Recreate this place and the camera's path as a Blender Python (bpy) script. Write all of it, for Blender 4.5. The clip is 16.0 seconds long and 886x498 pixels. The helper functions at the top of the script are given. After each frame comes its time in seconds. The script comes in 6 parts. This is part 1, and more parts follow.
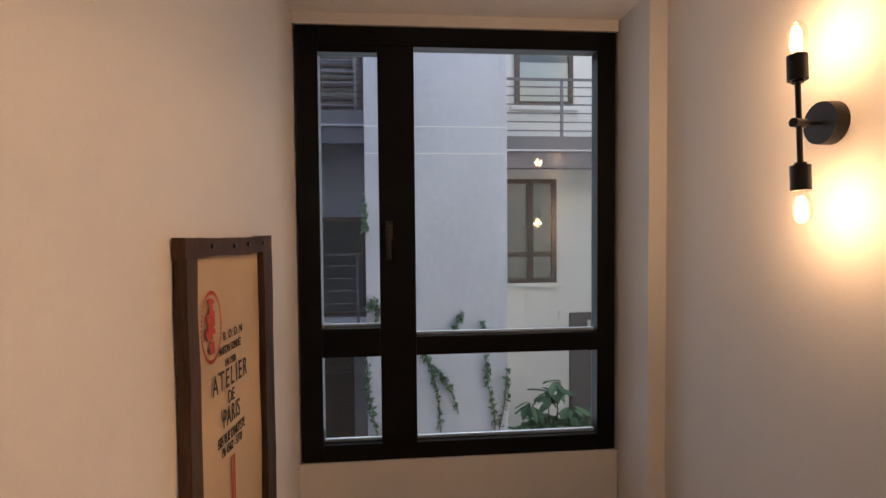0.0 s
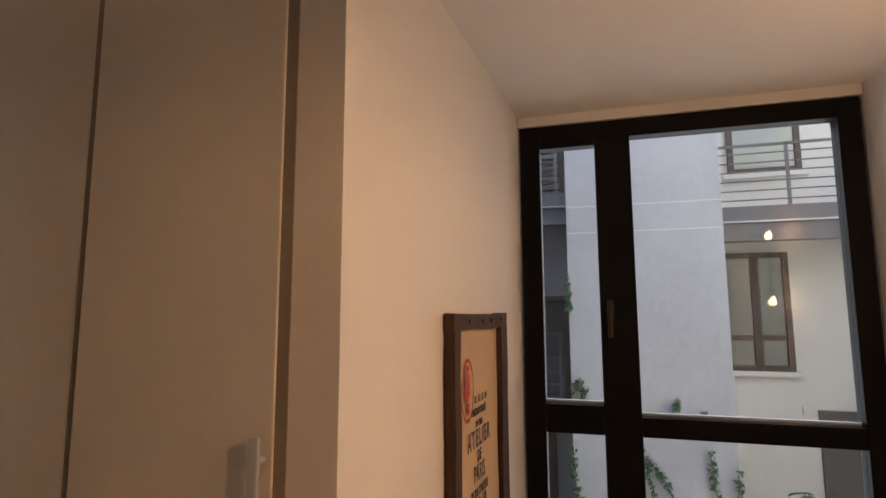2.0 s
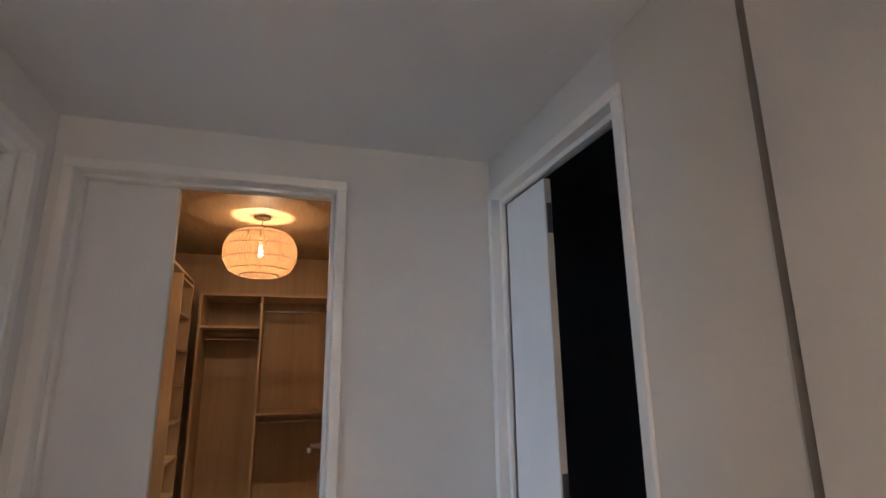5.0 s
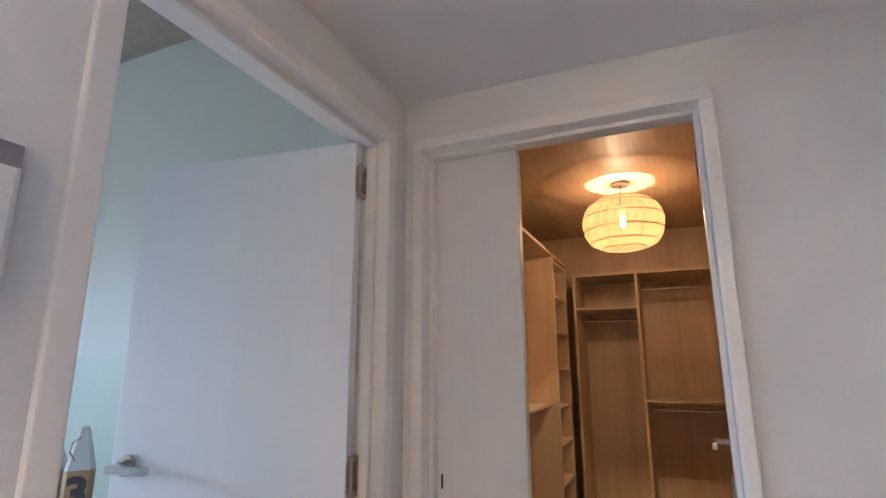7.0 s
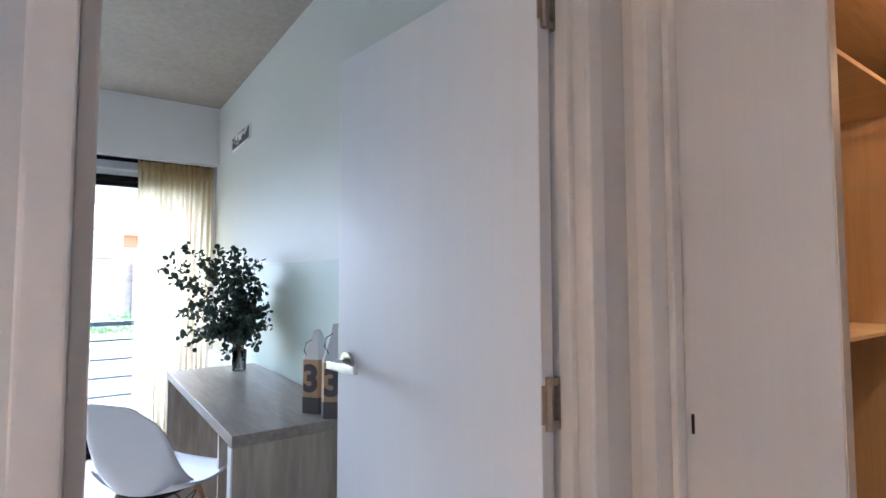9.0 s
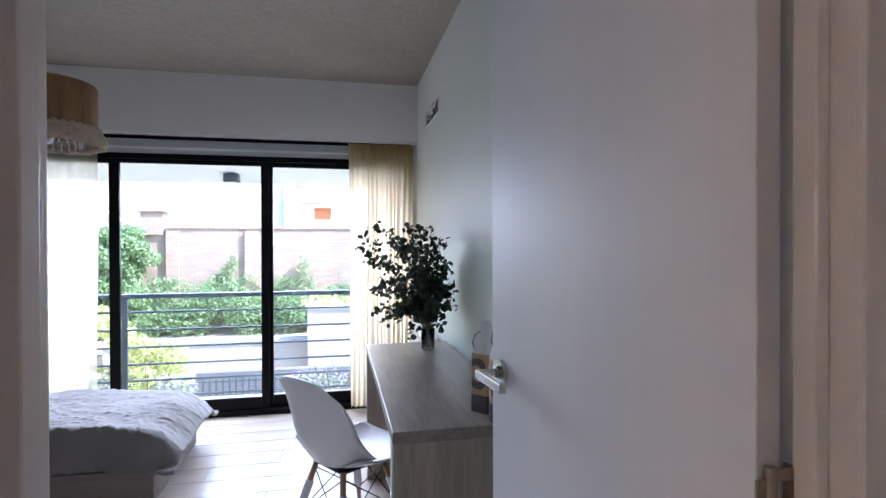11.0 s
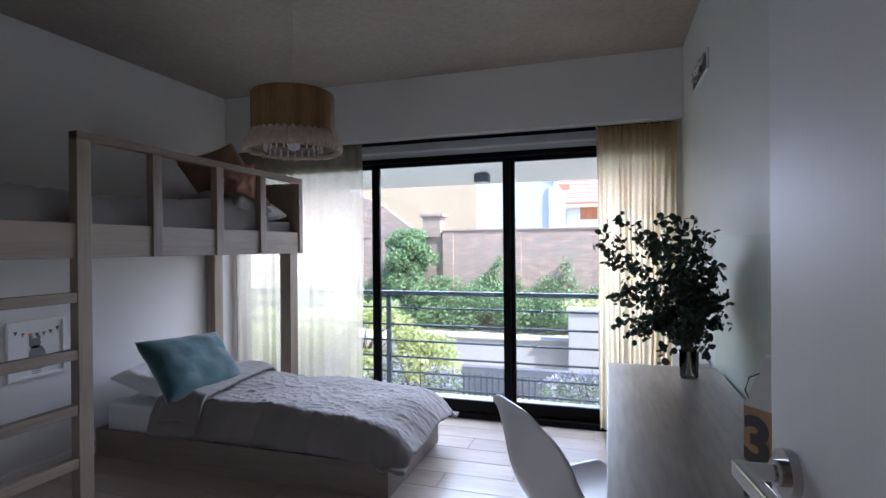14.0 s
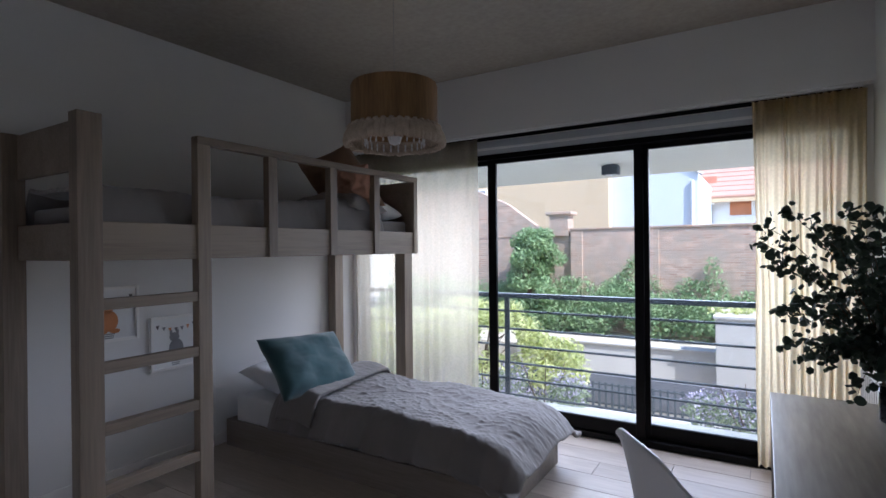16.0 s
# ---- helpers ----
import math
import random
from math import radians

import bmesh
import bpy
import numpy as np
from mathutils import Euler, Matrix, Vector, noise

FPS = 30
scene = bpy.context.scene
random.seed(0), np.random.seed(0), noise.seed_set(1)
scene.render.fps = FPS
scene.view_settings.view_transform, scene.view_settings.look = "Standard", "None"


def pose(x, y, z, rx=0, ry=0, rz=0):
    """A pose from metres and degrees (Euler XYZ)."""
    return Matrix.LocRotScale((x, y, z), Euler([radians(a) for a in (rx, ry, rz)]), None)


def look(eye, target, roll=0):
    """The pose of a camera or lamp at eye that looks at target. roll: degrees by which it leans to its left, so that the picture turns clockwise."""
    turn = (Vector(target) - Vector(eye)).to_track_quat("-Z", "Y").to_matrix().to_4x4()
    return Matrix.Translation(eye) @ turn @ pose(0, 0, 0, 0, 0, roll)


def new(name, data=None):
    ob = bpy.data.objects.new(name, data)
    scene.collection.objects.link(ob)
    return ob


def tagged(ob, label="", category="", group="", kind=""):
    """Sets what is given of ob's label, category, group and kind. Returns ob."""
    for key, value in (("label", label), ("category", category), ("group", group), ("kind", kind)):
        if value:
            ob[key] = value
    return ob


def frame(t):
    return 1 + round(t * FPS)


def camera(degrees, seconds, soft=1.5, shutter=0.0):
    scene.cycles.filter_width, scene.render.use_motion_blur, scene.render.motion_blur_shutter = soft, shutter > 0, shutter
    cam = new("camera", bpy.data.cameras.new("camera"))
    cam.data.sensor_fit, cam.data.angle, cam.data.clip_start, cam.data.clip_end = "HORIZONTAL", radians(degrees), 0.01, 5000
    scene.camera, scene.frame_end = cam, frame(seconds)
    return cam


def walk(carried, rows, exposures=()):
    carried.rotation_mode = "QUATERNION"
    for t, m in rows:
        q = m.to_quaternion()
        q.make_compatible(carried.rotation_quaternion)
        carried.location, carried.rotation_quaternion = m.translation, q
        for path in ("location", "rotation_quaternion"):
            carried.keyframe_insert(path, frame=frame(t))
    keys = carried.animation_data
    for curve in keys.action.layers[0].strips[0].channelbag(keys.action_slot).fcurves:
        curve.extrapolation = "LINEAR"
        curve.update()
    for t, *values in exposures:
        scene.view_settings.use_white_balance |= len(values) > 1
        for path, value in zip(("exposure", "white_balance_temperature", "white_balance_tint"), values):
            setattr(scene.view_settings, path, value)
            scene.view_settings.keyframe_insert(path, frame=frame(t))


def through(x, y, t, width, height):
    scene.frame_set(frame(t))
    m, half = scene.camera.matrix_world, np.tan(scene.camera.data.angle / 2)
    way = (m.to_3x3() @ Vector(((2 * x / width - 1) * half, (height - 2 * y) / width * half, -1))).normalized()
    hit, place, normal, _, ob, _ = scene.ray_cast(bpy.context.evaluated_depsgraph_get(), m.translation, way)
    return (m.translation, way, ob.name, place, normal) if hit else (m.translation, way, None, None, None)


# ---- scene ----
cam = camera(80.9, 16.0)
PATH = [
    (0, (0.306, 0.529, 1.363), (0.483, 2.520, 1.291), -0.5),
    (0.5, (0.276, 0.521, 1.367), (0.330, 2.520, 1.379), -0.3),
    (1, (0.249, 0.496, 1.373), (0.126, 2.490, 1.459), -0.1),
    (1.5, (0.212, 0.457, 1.371), (-0.094, 2.428, 1.524), 0.0),
    (2, (0.211, 0.359, 1.359), (-0.337, 2.268, 1.595), -0.2),
    (2.5, (0.200, 0.285, 1.353), (-0.668, 2.066, 1.628), -0.1),
    (3, (0.129, 0.376, 1.349), (-1.066, 1.949, 1.660), -0.9),
    (3.5, (0.086, 0.359, 1.379), (-1.343, 1.728, 1.671), -1.2),
    (4, (-0.023, 0.354, 1.372), (-1.606, 1.513, 1.759), -0.5),
    (4.2, (-0.066, 0.366, 1.379), (-1.716, 1.419, 1.784), -0.4),
    (6.3, (-0.355, 0.520, 1.425), (-2.265, 0.146, 1.866), -0.2),
    (6.5, (-0.405, 0.530, 1.425), (-2.289, 0.003, 1.842), -0.1),
    (7, (-0.534, 0.463, 1.363), (-2.325, -0.313, 1.797), -0.2),
    (7.5, (-0.658, 0.430, 1.335), (-2.337, -0.582, 1.732), -0.4),
    (8, (-0.754, 0.398, 1.318), (-2.304, -0.823, 1.647), -0.4),
    (8.5, (-0.908, 0.418, 1.343), (-2.243, -1.057, 1.550), 0.1),
    (9, (-0.996, 0.394, 1.325), (-2.147, -1.237, 1.438), -0.1),
    (9.5, (-1.116, 0.470, 1.389), (-1.911, -1.364, 1.335), -0.3),
    (9.7, (-1.143, 0.425, 1.387), (-1.878, -1.436, 1.334), -0.3),
    (12, (-1.346, 0.074, 1.394), (-1.44, -1.923, 1.387), -0.3),
    (12.5, (-1.384, -0.013, 1.39), (-1.308, -2.011, 1.384), -0.4),
    (13, (-1.419, -0.098, 1.391), (-1.153, -2.08, 1.383), -0.4),
    (13.5, (-1.439, -0.181, 1.387), (-1.003, -2.133, 1.379), -0.4),
    (14, (-1.444, -0.269, 1.374), (-0.839, -2.176, 1.369), -0.5),
    (14.5, (-1.441, -0.346, 1.377), (-0.701, -2.204, 1.368), -0.5),
    (15, (-1.44, -0.428, 1.374), (-0.574, -2.231, 1.366), -0.6),
    (15.5, (-1.426, -0.495, 1.372), (-0.466, -2.25, 1.368), -0.6),
    (16, (-1.421, -0.554, 1.377), (-0.37, -2.256, 1.375), -0.6),
]
EXPOSE = [(0.0, 1.58, 7000, 22), (2.0, 1.72, 7600, 22), (3.0, 1.90, 8600, 21), (3.5, 2.02, 7600, 18), (4.2, 2.3, 5400, 8), (6.3, 3.1, 4950, 9), (8.0, 3.62, 5080, 12), (9.0, 3.48, 5120, 13), (9.6, 3.15, 5200, 16), (12.0, 2.45, 5400, 19), (14.0, 1.95, 5420, 19), (16.0, 1.6, 5520, 19)]
walk(cam, [(t, look(eye, target, roll)) for t, eye, target, roll in PATH], EXPOSE)

# ---- light ----
world = bpy.data.worlds.new("sky")
scene.world = world
world.use_nodes = True
wn = world.node_tree.nodes
sky = wn.new("ShaderNodeTexSky")
sky.sky_type, sky.sun_disc = "NISHITA", False
sky.sun_elevation, sky.sun_rotation = radians(48.7), radians(-68.7)
wn["Background"].inputs["Strength"].default_value = 0.15
world.node_tree.links.new(sky.outputs[0], wn["Background"].inputs["Color"])
sun = new("sun", bpy.data.lights.new("sun", "SUN"))
sun.data.energy, sun.data.angle, sun.data.color = 3.2, radians(0.5), (1.0, 0.95, 0.87)
sun.matrix_world = look((-9.0, 3.5, 11.0), (0, 0, 0))


def bulb_light(name, x, y, z, watts, colour, radius):
    ob = new(name, bpy.data.lights.new(name, "POINT"))
    ob.data.energy, ob.data.color, ob.data.shadow_soft_size = watts, colour, radius
    ob.location = (x, y, z)
    return ob


WARM = (1.0, 0.60, 0.30)
bulb_light("upper_bulb_light", 1.17, 1.593, 1.772, 0.74, WARM, 0.02)
bulb_light("lower_bulb_light", 1.17, 1.571, 1.402, 0.74, WARM, 0.02)
# unseen light, added to warm the hall cupboard wall; no lamp stands here
bulb_light("unseen_fill_light", 1.78, 0.15, 2.03, 13.0, (1.0, 0.62, 0.34), 0.04)
bulb_light("closet_bulb_light", -3.77, 0.255, 2.195, 4.6, (1.0, 0.58, 0.25), 0.010)


def window_light(name, x, y, z, w, h, target_y, watts, colour, drop=0.0):
    """The sky's light that enters through a window's opening."""
    ob = new(name, bpy.data.lights.new(name, "AREA"))
    ob.data.shape, ob.data.size, ob.data.size_y, ob.data.energy, ob.data.color = "RECTANGLE", w, h, watts, colour
    ob.matrix_world = look((x, y, z), (x, target_y, z + drop))
    return ob


window_light("bedroom_window_light", 0.10, -5.22, 1.62, 3.4, 1.2, -0.4, 24.0, (0.88, 0.93, 1.0), -5.0).data.spread = radians(114)
window_light("nook_window_light", 0.56, 2.80, 1.30, 1.2, 1.6, 0.0, 2.5, (0.72, 0.86, 1.0))


# ---- materials ----
def ramp_nodes(nt, tex, lo, hi, a=0.3, b=0.7):
    r = nt.nodes.new("ShaderNodeValToRGB")
    r.color_ramp.elements[0].position, r.color_ramp.elements[1].position = a, b
    r.color_ramp.elements[0].color, r.color_ramp.elements[1].color = (*lo, 1), (*hi, 1)
    nt.links.new(tex, r.inputs[0])
    return r.outputs[0]


def surface(name, colour, rough=0.6, metal=0.0, vary=0.08, scale=6.0, fine=80.0, bump=0.05, stretch=(1, 1, 1), sheen=0.0, depth=0.01, spec=0.5, each=0.0):
    """A plain surface with broad blotches, fine grain and a little relief."""
    m = bpy.data.materials.new(name)
    m.use_nodes = True
    nt = m.node_tree
    b = nt.nodes["Principled BSDF"]
    co = nt.nodes.new("ShaderNodeTexCoord")
    mp = nt.nodes.new("ShaderNodeMapping")
    mp.inputs["Scale"].default_value = stretch
    nt.links.new(co.outputs["Object"], mp.inputs[0])
    src = mp.outputs[0]
    if each:
        info = nt.nodes.new("ShaderNodeObjectInfo")
        sh = nt.nodes.new("ShaderNodeVectorMath")
        sh.operation = "MULTIPLY_ADD"
        comb = nt.nodes.new("ShaderNodeCombineXYZ")
        for k in range(3):
            nt.links.new(info.outputs["Random"], comb.inputs[k])
        sh.inputs[1].default_value = (37.0, 53.0, 11.0)
        nt.links.new(comb.outputs[0], sh.inputs[0])
        nt.links.new(src, sh.inputs[2])
        src = sh.outputs[0]
    n1 = nt.nodes.new("ShaderNodeTexNoise")
    n1.inputs["Scale"].default_value, n1.inputs["Detail"].default_value = scale, 5
    n2 = nt.nodes.new("ShaderNodeTexNoise")
    n2.inputs["Scale"].default_value, n2.inputs["Detail"].default_value = fine, 4
    for n in (n1, n2):
        nt.links.new(src, n.inputs["Vector"])
    add = nt.nodes.new("ShaderNodeMath")
    add.operation = "MULTIPLY_ADD"
    add.inputs[1].default_value, add.inputs[2].default_value = 0.45, 0.0
    nt.links.new(n2.outputs[0], add.inputs[0])
    mix = nt.nodes.new("ShaderNodeMath")
    mix.operation = "MULTIPLY_ADD"
    mix.inputs[1].default_value = 0.55
    nt.links.new(n1.outputs[0], mix.inputs[0])
    nt.links.new(add.outputs[0], mix.inputs[2])
    lo = tuple(c * (1 - vary) for c in colour)
    hi = tuple(min(1, c * (1 + vary)) for c in colour)
    col = ramp_nodes(nt, mix.outputs[0], lo, hi, 0.35, 0.65)
    if each:
        hs = nt.nodes.new("ShaderNodeHueSaturation")
        mr = nt.nodes.new("ShaderNodeMapRange")
        mr.inputs["To Min"].default_value, mr.inputs["To Max"].default_value = 1 - each, 1 + each
        nt.links.new(info.outputs["Random"], mr.inputs["Value"])
        nt.links.new(mr.outputs[0], hs.inputs["Value"])
        nt.links.new(col, hs.inputs["Color"])
        col = hs.outputs[0]
    nt.links.new(col, b.inputs["Base Color"])
    rr = nt.nodes.new("ShaderNodeMapRange")
    rr.inputs["To Min"].default_value, rr.inputs["To Max"].default_value = max(0.02, rough - 0.08), min(1, rough + 0.08)
    nt.links.new(mix.outputs[0], rr.inputs["Value"])
    nt.links.new(rr.outputs[0], b.inputs["Roughness"])
    b.inputs["Metallic"].default_value = metal
    b.inputs["Specular IOR Level"].default_value = spec
    b.inputs["Sheen Weight"].default_value = sheen
    if bump:
        bp = nt.nodes.new("ShaderNodeBump")
        bp.inputs["Strength"].default_value, bp.inputs["Distance"].default_value = bump, depth
        nt.links.new(mix.outputs[0], bp.inputs["Height"])
        nt.links.new(bp.outputs[0], b.inputs["Normal"])
    return m


def wood(name, dark, light, axis="Z", rough=0.5, scale=5.0, long=0.06, each=0.0):
    """Boards with a long wavy grain along one axis and finer pores."""
    m = bpy.data.materials.new(name)
    m.use_nodes = True
    nt = m.node_tree
    b = nt.nodes["Principled BSDF"]
    co = nt.nodes.new("ShaderNodeTexCoord")
    mp = nt.nodes.new("ShaderNodeMapping")
    st = [1.0, 1.0, 1.0]
    st["XYZ".index(axis)] = long
    mp.inputs["Scale"].default_value = st
    nt.links.new(co.outputs["Object"], mp.inputs[0])
    info = nt.nodes.new("ShaderNodeObjectInfo")
    sh = nt.nodes.new("ShaderNodeVectorMath")
    sh.operation = "MULTIPLY_ADD"
    comb = nt.nodes.new("ShaderNodeCombineXYZ")
    for k in range(3):
        nt.links.new(info.outputs["Random"], comb.inputs[k])
    sh.inputs[1].default_value = (17.0, 23.0, 31.0)
    nt.links.new(comb.outputs[0], sh.inputs[0])
    nt.links.new(mp.outputs[0], sh.inputs[2])
    n1 = nt.nodes.new("ShaderNodeTexNoise")
    n1.inputs["Scale"].default_value, n1.inputs["Detail"].default_value, n1.inputs["Distortion"].default_value = scale, 6, 0.6
    n2 = nt.nodes.new("ShaderNodeTexNoise")
    n2.inputs["Scale"].default_value, n2.inputs["Detail"].default_value = scale * 14, 3
    for n in (n1, n2):
        nt.links.new(sh.outputs[0], n.inputs["Vector"])
    mix = nt.nodes.new("ShaderNodeMix")
    mix.inputs[0].default_value = 0.35
    nt.links.new(n1.outputs[0], mix.inputs[2])
    nt.links.new(n2.outputs[0], mix.inputs[3])
    col = ramp_nodes(nt, mix.outputs[0], dark, light, 0.34, 0.62)
    if each:
        hs = nt.nodes.new("ShaderNodeHueSaturation")
        mr = nt.nodes.new("ShaderNodeMapRange")
        mr.inputs["To Min"].default_value, mr.inputs["To Max"].default_value = 1 - each, 1 + each
        nt.links.new(info.outputs["Random"], mr.inputs["Value"])
        nt.links.new(mr.outputs[0], hs.inputs["Value"])
        nt.links.new(col, hs.inputs["Color"])
        col = hs.outputs[0]
    nt.links.new(col, b.inputs["Base Color"])
    b.inputs["Roughness"].default_value = rough
    bp = nt.nodes.new("ShaderNodeBump")
    bp.inputs["Strength"].default_value, bp.inputs["Distance"].default_value = 0.15, 0.002
    nt.links.new(mix.outputs[0], bp.inputs["Height"])
    nt.links.new(bp.outputs[0], b.inputs["Normal"])
    return m


def pane_glass(name, tint=(0.93, 0.96, 0.95), gloss=1.0):
    """A thin pane: clear straight through, with the mirror image that its angle gives."""
    m = bpy.data.materials.new(name)
    m.use_nodes = True
    nt = m.node_tree
    nt.nodes.remove(nt.nodes["Principled BSDF"])
    tr, gl, mx, fr = (nt.nodes.new(k) for k in ("ShaderNodeBsdfTransparent", "ShaderNodeBsdfGlossy", "ShaderNodeMixShader", "ShaderNodeFresnel"))
    tr.inputs[0].default_value = (*tint, 1)
    gl.inputs["Roughness"].default_value = 0.01
    fr.inputs[0].default_value = 1.5
    mul = nt.nodes.new("ShaderNodeMath")
    mul.operation, mul.inputs[1].default_value = "MULTIPLY", gloss
    nt.links.new(fr.outputs[0], mul.inputs[0])
    nt.links.new(mul.outputs[0], mx.inputs[0])
    nt.links.new(tr.outputs[0], mx.inputs[1])
    nt.links.new(gl.outputs[0], mx.inputs[2])
    nt.links.new(mx.outputs[0], nt.nodes["Material Output"].inputs[0])
    return m


def sheer(name, colour, clear, scale=60.0, glow=0.6):
    """Thin cloth: part open weave, part lit from behind."""
    m = bpy.data.materials.new(name)
    m.use_nodes = True
    nt = m.node_tree
    nt.nodes.remove(nt.nodes["Principled BSDF"])
    tp, tl, df, m1, m2 = (nt.nodes.new(k) for k in ("ShaderNodeBsdfTransparent", "ShaderNodeBsdfTranslucent", "ShaderNodeBsdfDiffuse", "ShaderNodeMixShader", "ShaderNodeMixShader"))
    co, nz = nt.nodes.new("ShaderNodeTexCoord"), nt.nodes.new("ShaderNodeTexNoise")
    nz.inputs["Scale"].default_value, nz.inputs["Detail"].default_value = scale, 4
    nt.links.new(co.outputs["Object"], nz.inputs["Vector"])
    col = ramp_nodes(nt, nz.outputs[0], tuple(c * 0.88 for c in colour), colour)
    nt.links.new(col, tl.inputs[0])
    nt.links.new(col, df.inputs[0])
    m1.inputs[0].default_value, m2.inputs[0].default_value = glow, clear
    nt.links.new(df.outputs[0], m1.inputs[1])
    nt.links.new(tl.outputs[0], m1.inputs[2])
    nt.links.new(m1.outputs[0], m2.inputs[1])
    nt.links.new(tp.outputs[0], m2.inputs[2])
    nt.links.new(m2.outputs[0], nt.nodes["Material Output"].inputs[0])
    return m


def glow_mat(name, colour, strength):
    m = bpy.data.materials.new(name)
    m.use_nodes = True
    b = m.node_tree.nodes["Principled BSDF"]
    b.inputs["Base Color"].default_value = (*colour, 1)
    b.inputs["Emission Color"].default_value = (*colour, 1)
    b.inputs["Emission Strength"].default_value = strength
    return m


def brickwork(name):
    m = bpy.data.materials.new(name)
    m.use_nodes = True
    nt = m.node_tree
    b = nt.nodes["Principled BSDF"]
    co = nt.nodes.new("ShaderNodeTexCoord")
    mp = nt.nodes.new("ShaderNodeMapping")
    mp.inputs["Rotation"].default_value = (radians(90), 0, 0)
    br = nt.nodes.new("ShaderNodeTexBrick")
    br.inputs["Scale"].default_value = 1.0
    br.inputs["Brick Width"].default_value, br.inputs["Row Height"].default_value, br.inputs["Mortar Size"].default_value = 0.23, 0.062, 0.011
    br.inputs["Color1"].default_value, br.inputs["Color2"].default_value, br.inputs["Mortar"].default_value = (0.34, 0.19, 0.13, 1), (0.58, 0.37, 0.27, 1), (0.48, 0.40, 0.33, 1)
    nz = nt.nodes.new("ShaderNodeTexNoise")
    nz.inputs["Scale"].default_value, nz.inputs["Detail"].default_value = 4.5, 8
    hs = nt.nodes.new("ShaderNodeMix")
    hs.data_type = "RGBA"
    hs.inputs[7].default_value = (0.36, 0.29, 0.235, 1)
    sc = nt.nodes.new("ShaderNodeMapRange")
    sc.inputs["From Min"].default_value, sc.inputs["From Max"].default_value, sc.inputs["To Max"].default_value = 0.38, 0.62, 0.85
    nt.links.new(co.outputs["Object"], mp.inputs[0])
    nt.links.new(mp.outputs[0], br.inputs["Vector"])
    nt.links.new(co.outputs["Object"], nz.inputs["Vector"])
    nt.links.new(nz.outputs[0], sc.inputs["Value"])
    nt.links.new(sc.outputs[0], hs.inputs[0])
    nt.links.new(br.outputs[0], hs.inputs[6])
    nt.links.new(hs.outputs[2], b.inputs["Base Color"])
    b.inputs["Roughness"].default_value = 0.9
    bp = nt.nodes.new("ShaderNodeBump")
    bp.invert = True
    bp.inputs["Strength"].default_value, bp.inputs["Distance"].default_value = 0.6, 0.02
    nt.links.new(br.outputs["Fac"], bp.inputs["Height"])
    nt.links.new(bp.outputs[0], b.inputs["Normal"])
    return m


def leaf_mat(name, dark, light, through=0.35):
    """Leaves that vary from one to the next and let some light through."""
    m = bpy.data.materials.new(name)
    m.use_nodes = True
    nt = m.node_tree
    b = nt.nodes["Principled BSDF"]
    ge = nt.nodes.new("ShaderNodeNewGeometry")
    oi = nt.nodes.new("ShaderNodeObjectInfo")
    ad = nt.nodes.new("ShaderNodeMath")
    ad.operation = "ADD"
    fr = nt.nodes.new("ShaderNodeMath")
    fr.operation = "FRACT"
    nt.links.new(ge.outputs["Random Per Island"], ad.inputs[0])
    nt.links.new(oi.outputs["Random"], ad.inputs[1])
    nt.links.new(ad.outputs[0], fr.inputs[0])
    col = ramp_nodes(nt, fr.outputs[0], dark, light, 0.0, 1.0)
    nt.links.new(col, b.inputs["Base Color"])
    b.inputs["Roughness"].default_value = 0.55
    tl, mx = nt.nodes.new("ShaderNodeBsdfTranslucent"), nt.nodes.new("ShaderNodeMixShader")
    nt.links.new(col, tl.inputs[0])
    mx.inputs[0].default_value = through
    nt.links.new(b.outputs[0], mx.inputs[1])
    nt.links.new(tl.outputs[0], mx.inputs[2])
    nt.links.new(mx.outputs[0], nt.nodes["Material Output"].inputs[0])
    return m


M_WALL = surface("white_wall_paint", (0.74, 0.73, 0.71), 0.75, vary=0.025, scale=1.7, fine=140, bump=0.06, depth=0.002)
M_SAGE = surface("pale_sage_wall_paint", (0.72, 0.75, 0.70), 0.6, vary=0.03, scale=1.5, fine=120, bump=0.06, depth=0.002)
M_GREEN = surface("sage_dado_paint", (0.56, 0.66, 0.58), 0.5, vary=0.04, scale=1.5, fine=120, bump=0.05, depth=0.002)
M_CEIL = surface("hall_ceiling_paint", (0.78, 0.77, 0.75), 0.8, vary=0.02, scale=2, fine=120, bump=0.04, depth=0.002)
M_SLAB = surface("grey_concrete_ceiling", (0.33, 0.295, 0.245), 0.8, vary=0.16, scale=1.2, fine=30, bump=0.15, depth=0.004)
M_TRIM = surface("white_gloss_trim", (0.82, 0.80, 0.77), 0.35, vary=0.02, scale=3, fine=60, bump=0.02, depth=0.001)
M_DOOR = surface("white_lacquered_door", (0.76, 0.755, 0.76), 0.42, vary=0.016, scale=22, fine=150, bump=0.13, stretch=(1, 1, 0.02), depth=0.0010, spec=0.35)
M_PANEL = surface("beige_cupboard_lacquer", (0.70, 0.645, 0.56), 0.45, vary=0.02, scale=3, fine=90, bump=0.02, depth=0.001)
M_GAPSHADE = surface("shadow_groove_paint", (0.26, 0.21, 0.155), 0.7, vary=0.05)
M_BLACK = surface("black_window_aluminium", (0.008, 0.0075, 0.0075), 0.4, vary=0.2, scale=8, fine=120, bump=0.02, depth=0.001, spec=0.10)
M_BLACKM = surface("black_metal", (0.015, 0.014, 0.013), 0.45, metal=0.3, vary=0.2)
M_CHROME = surface("satin_chrome", (0.60, 0.585, 0.56), 0.2, metal=1.0, vary=0.05, fine=200, bump=0.02, depth=0.0005)
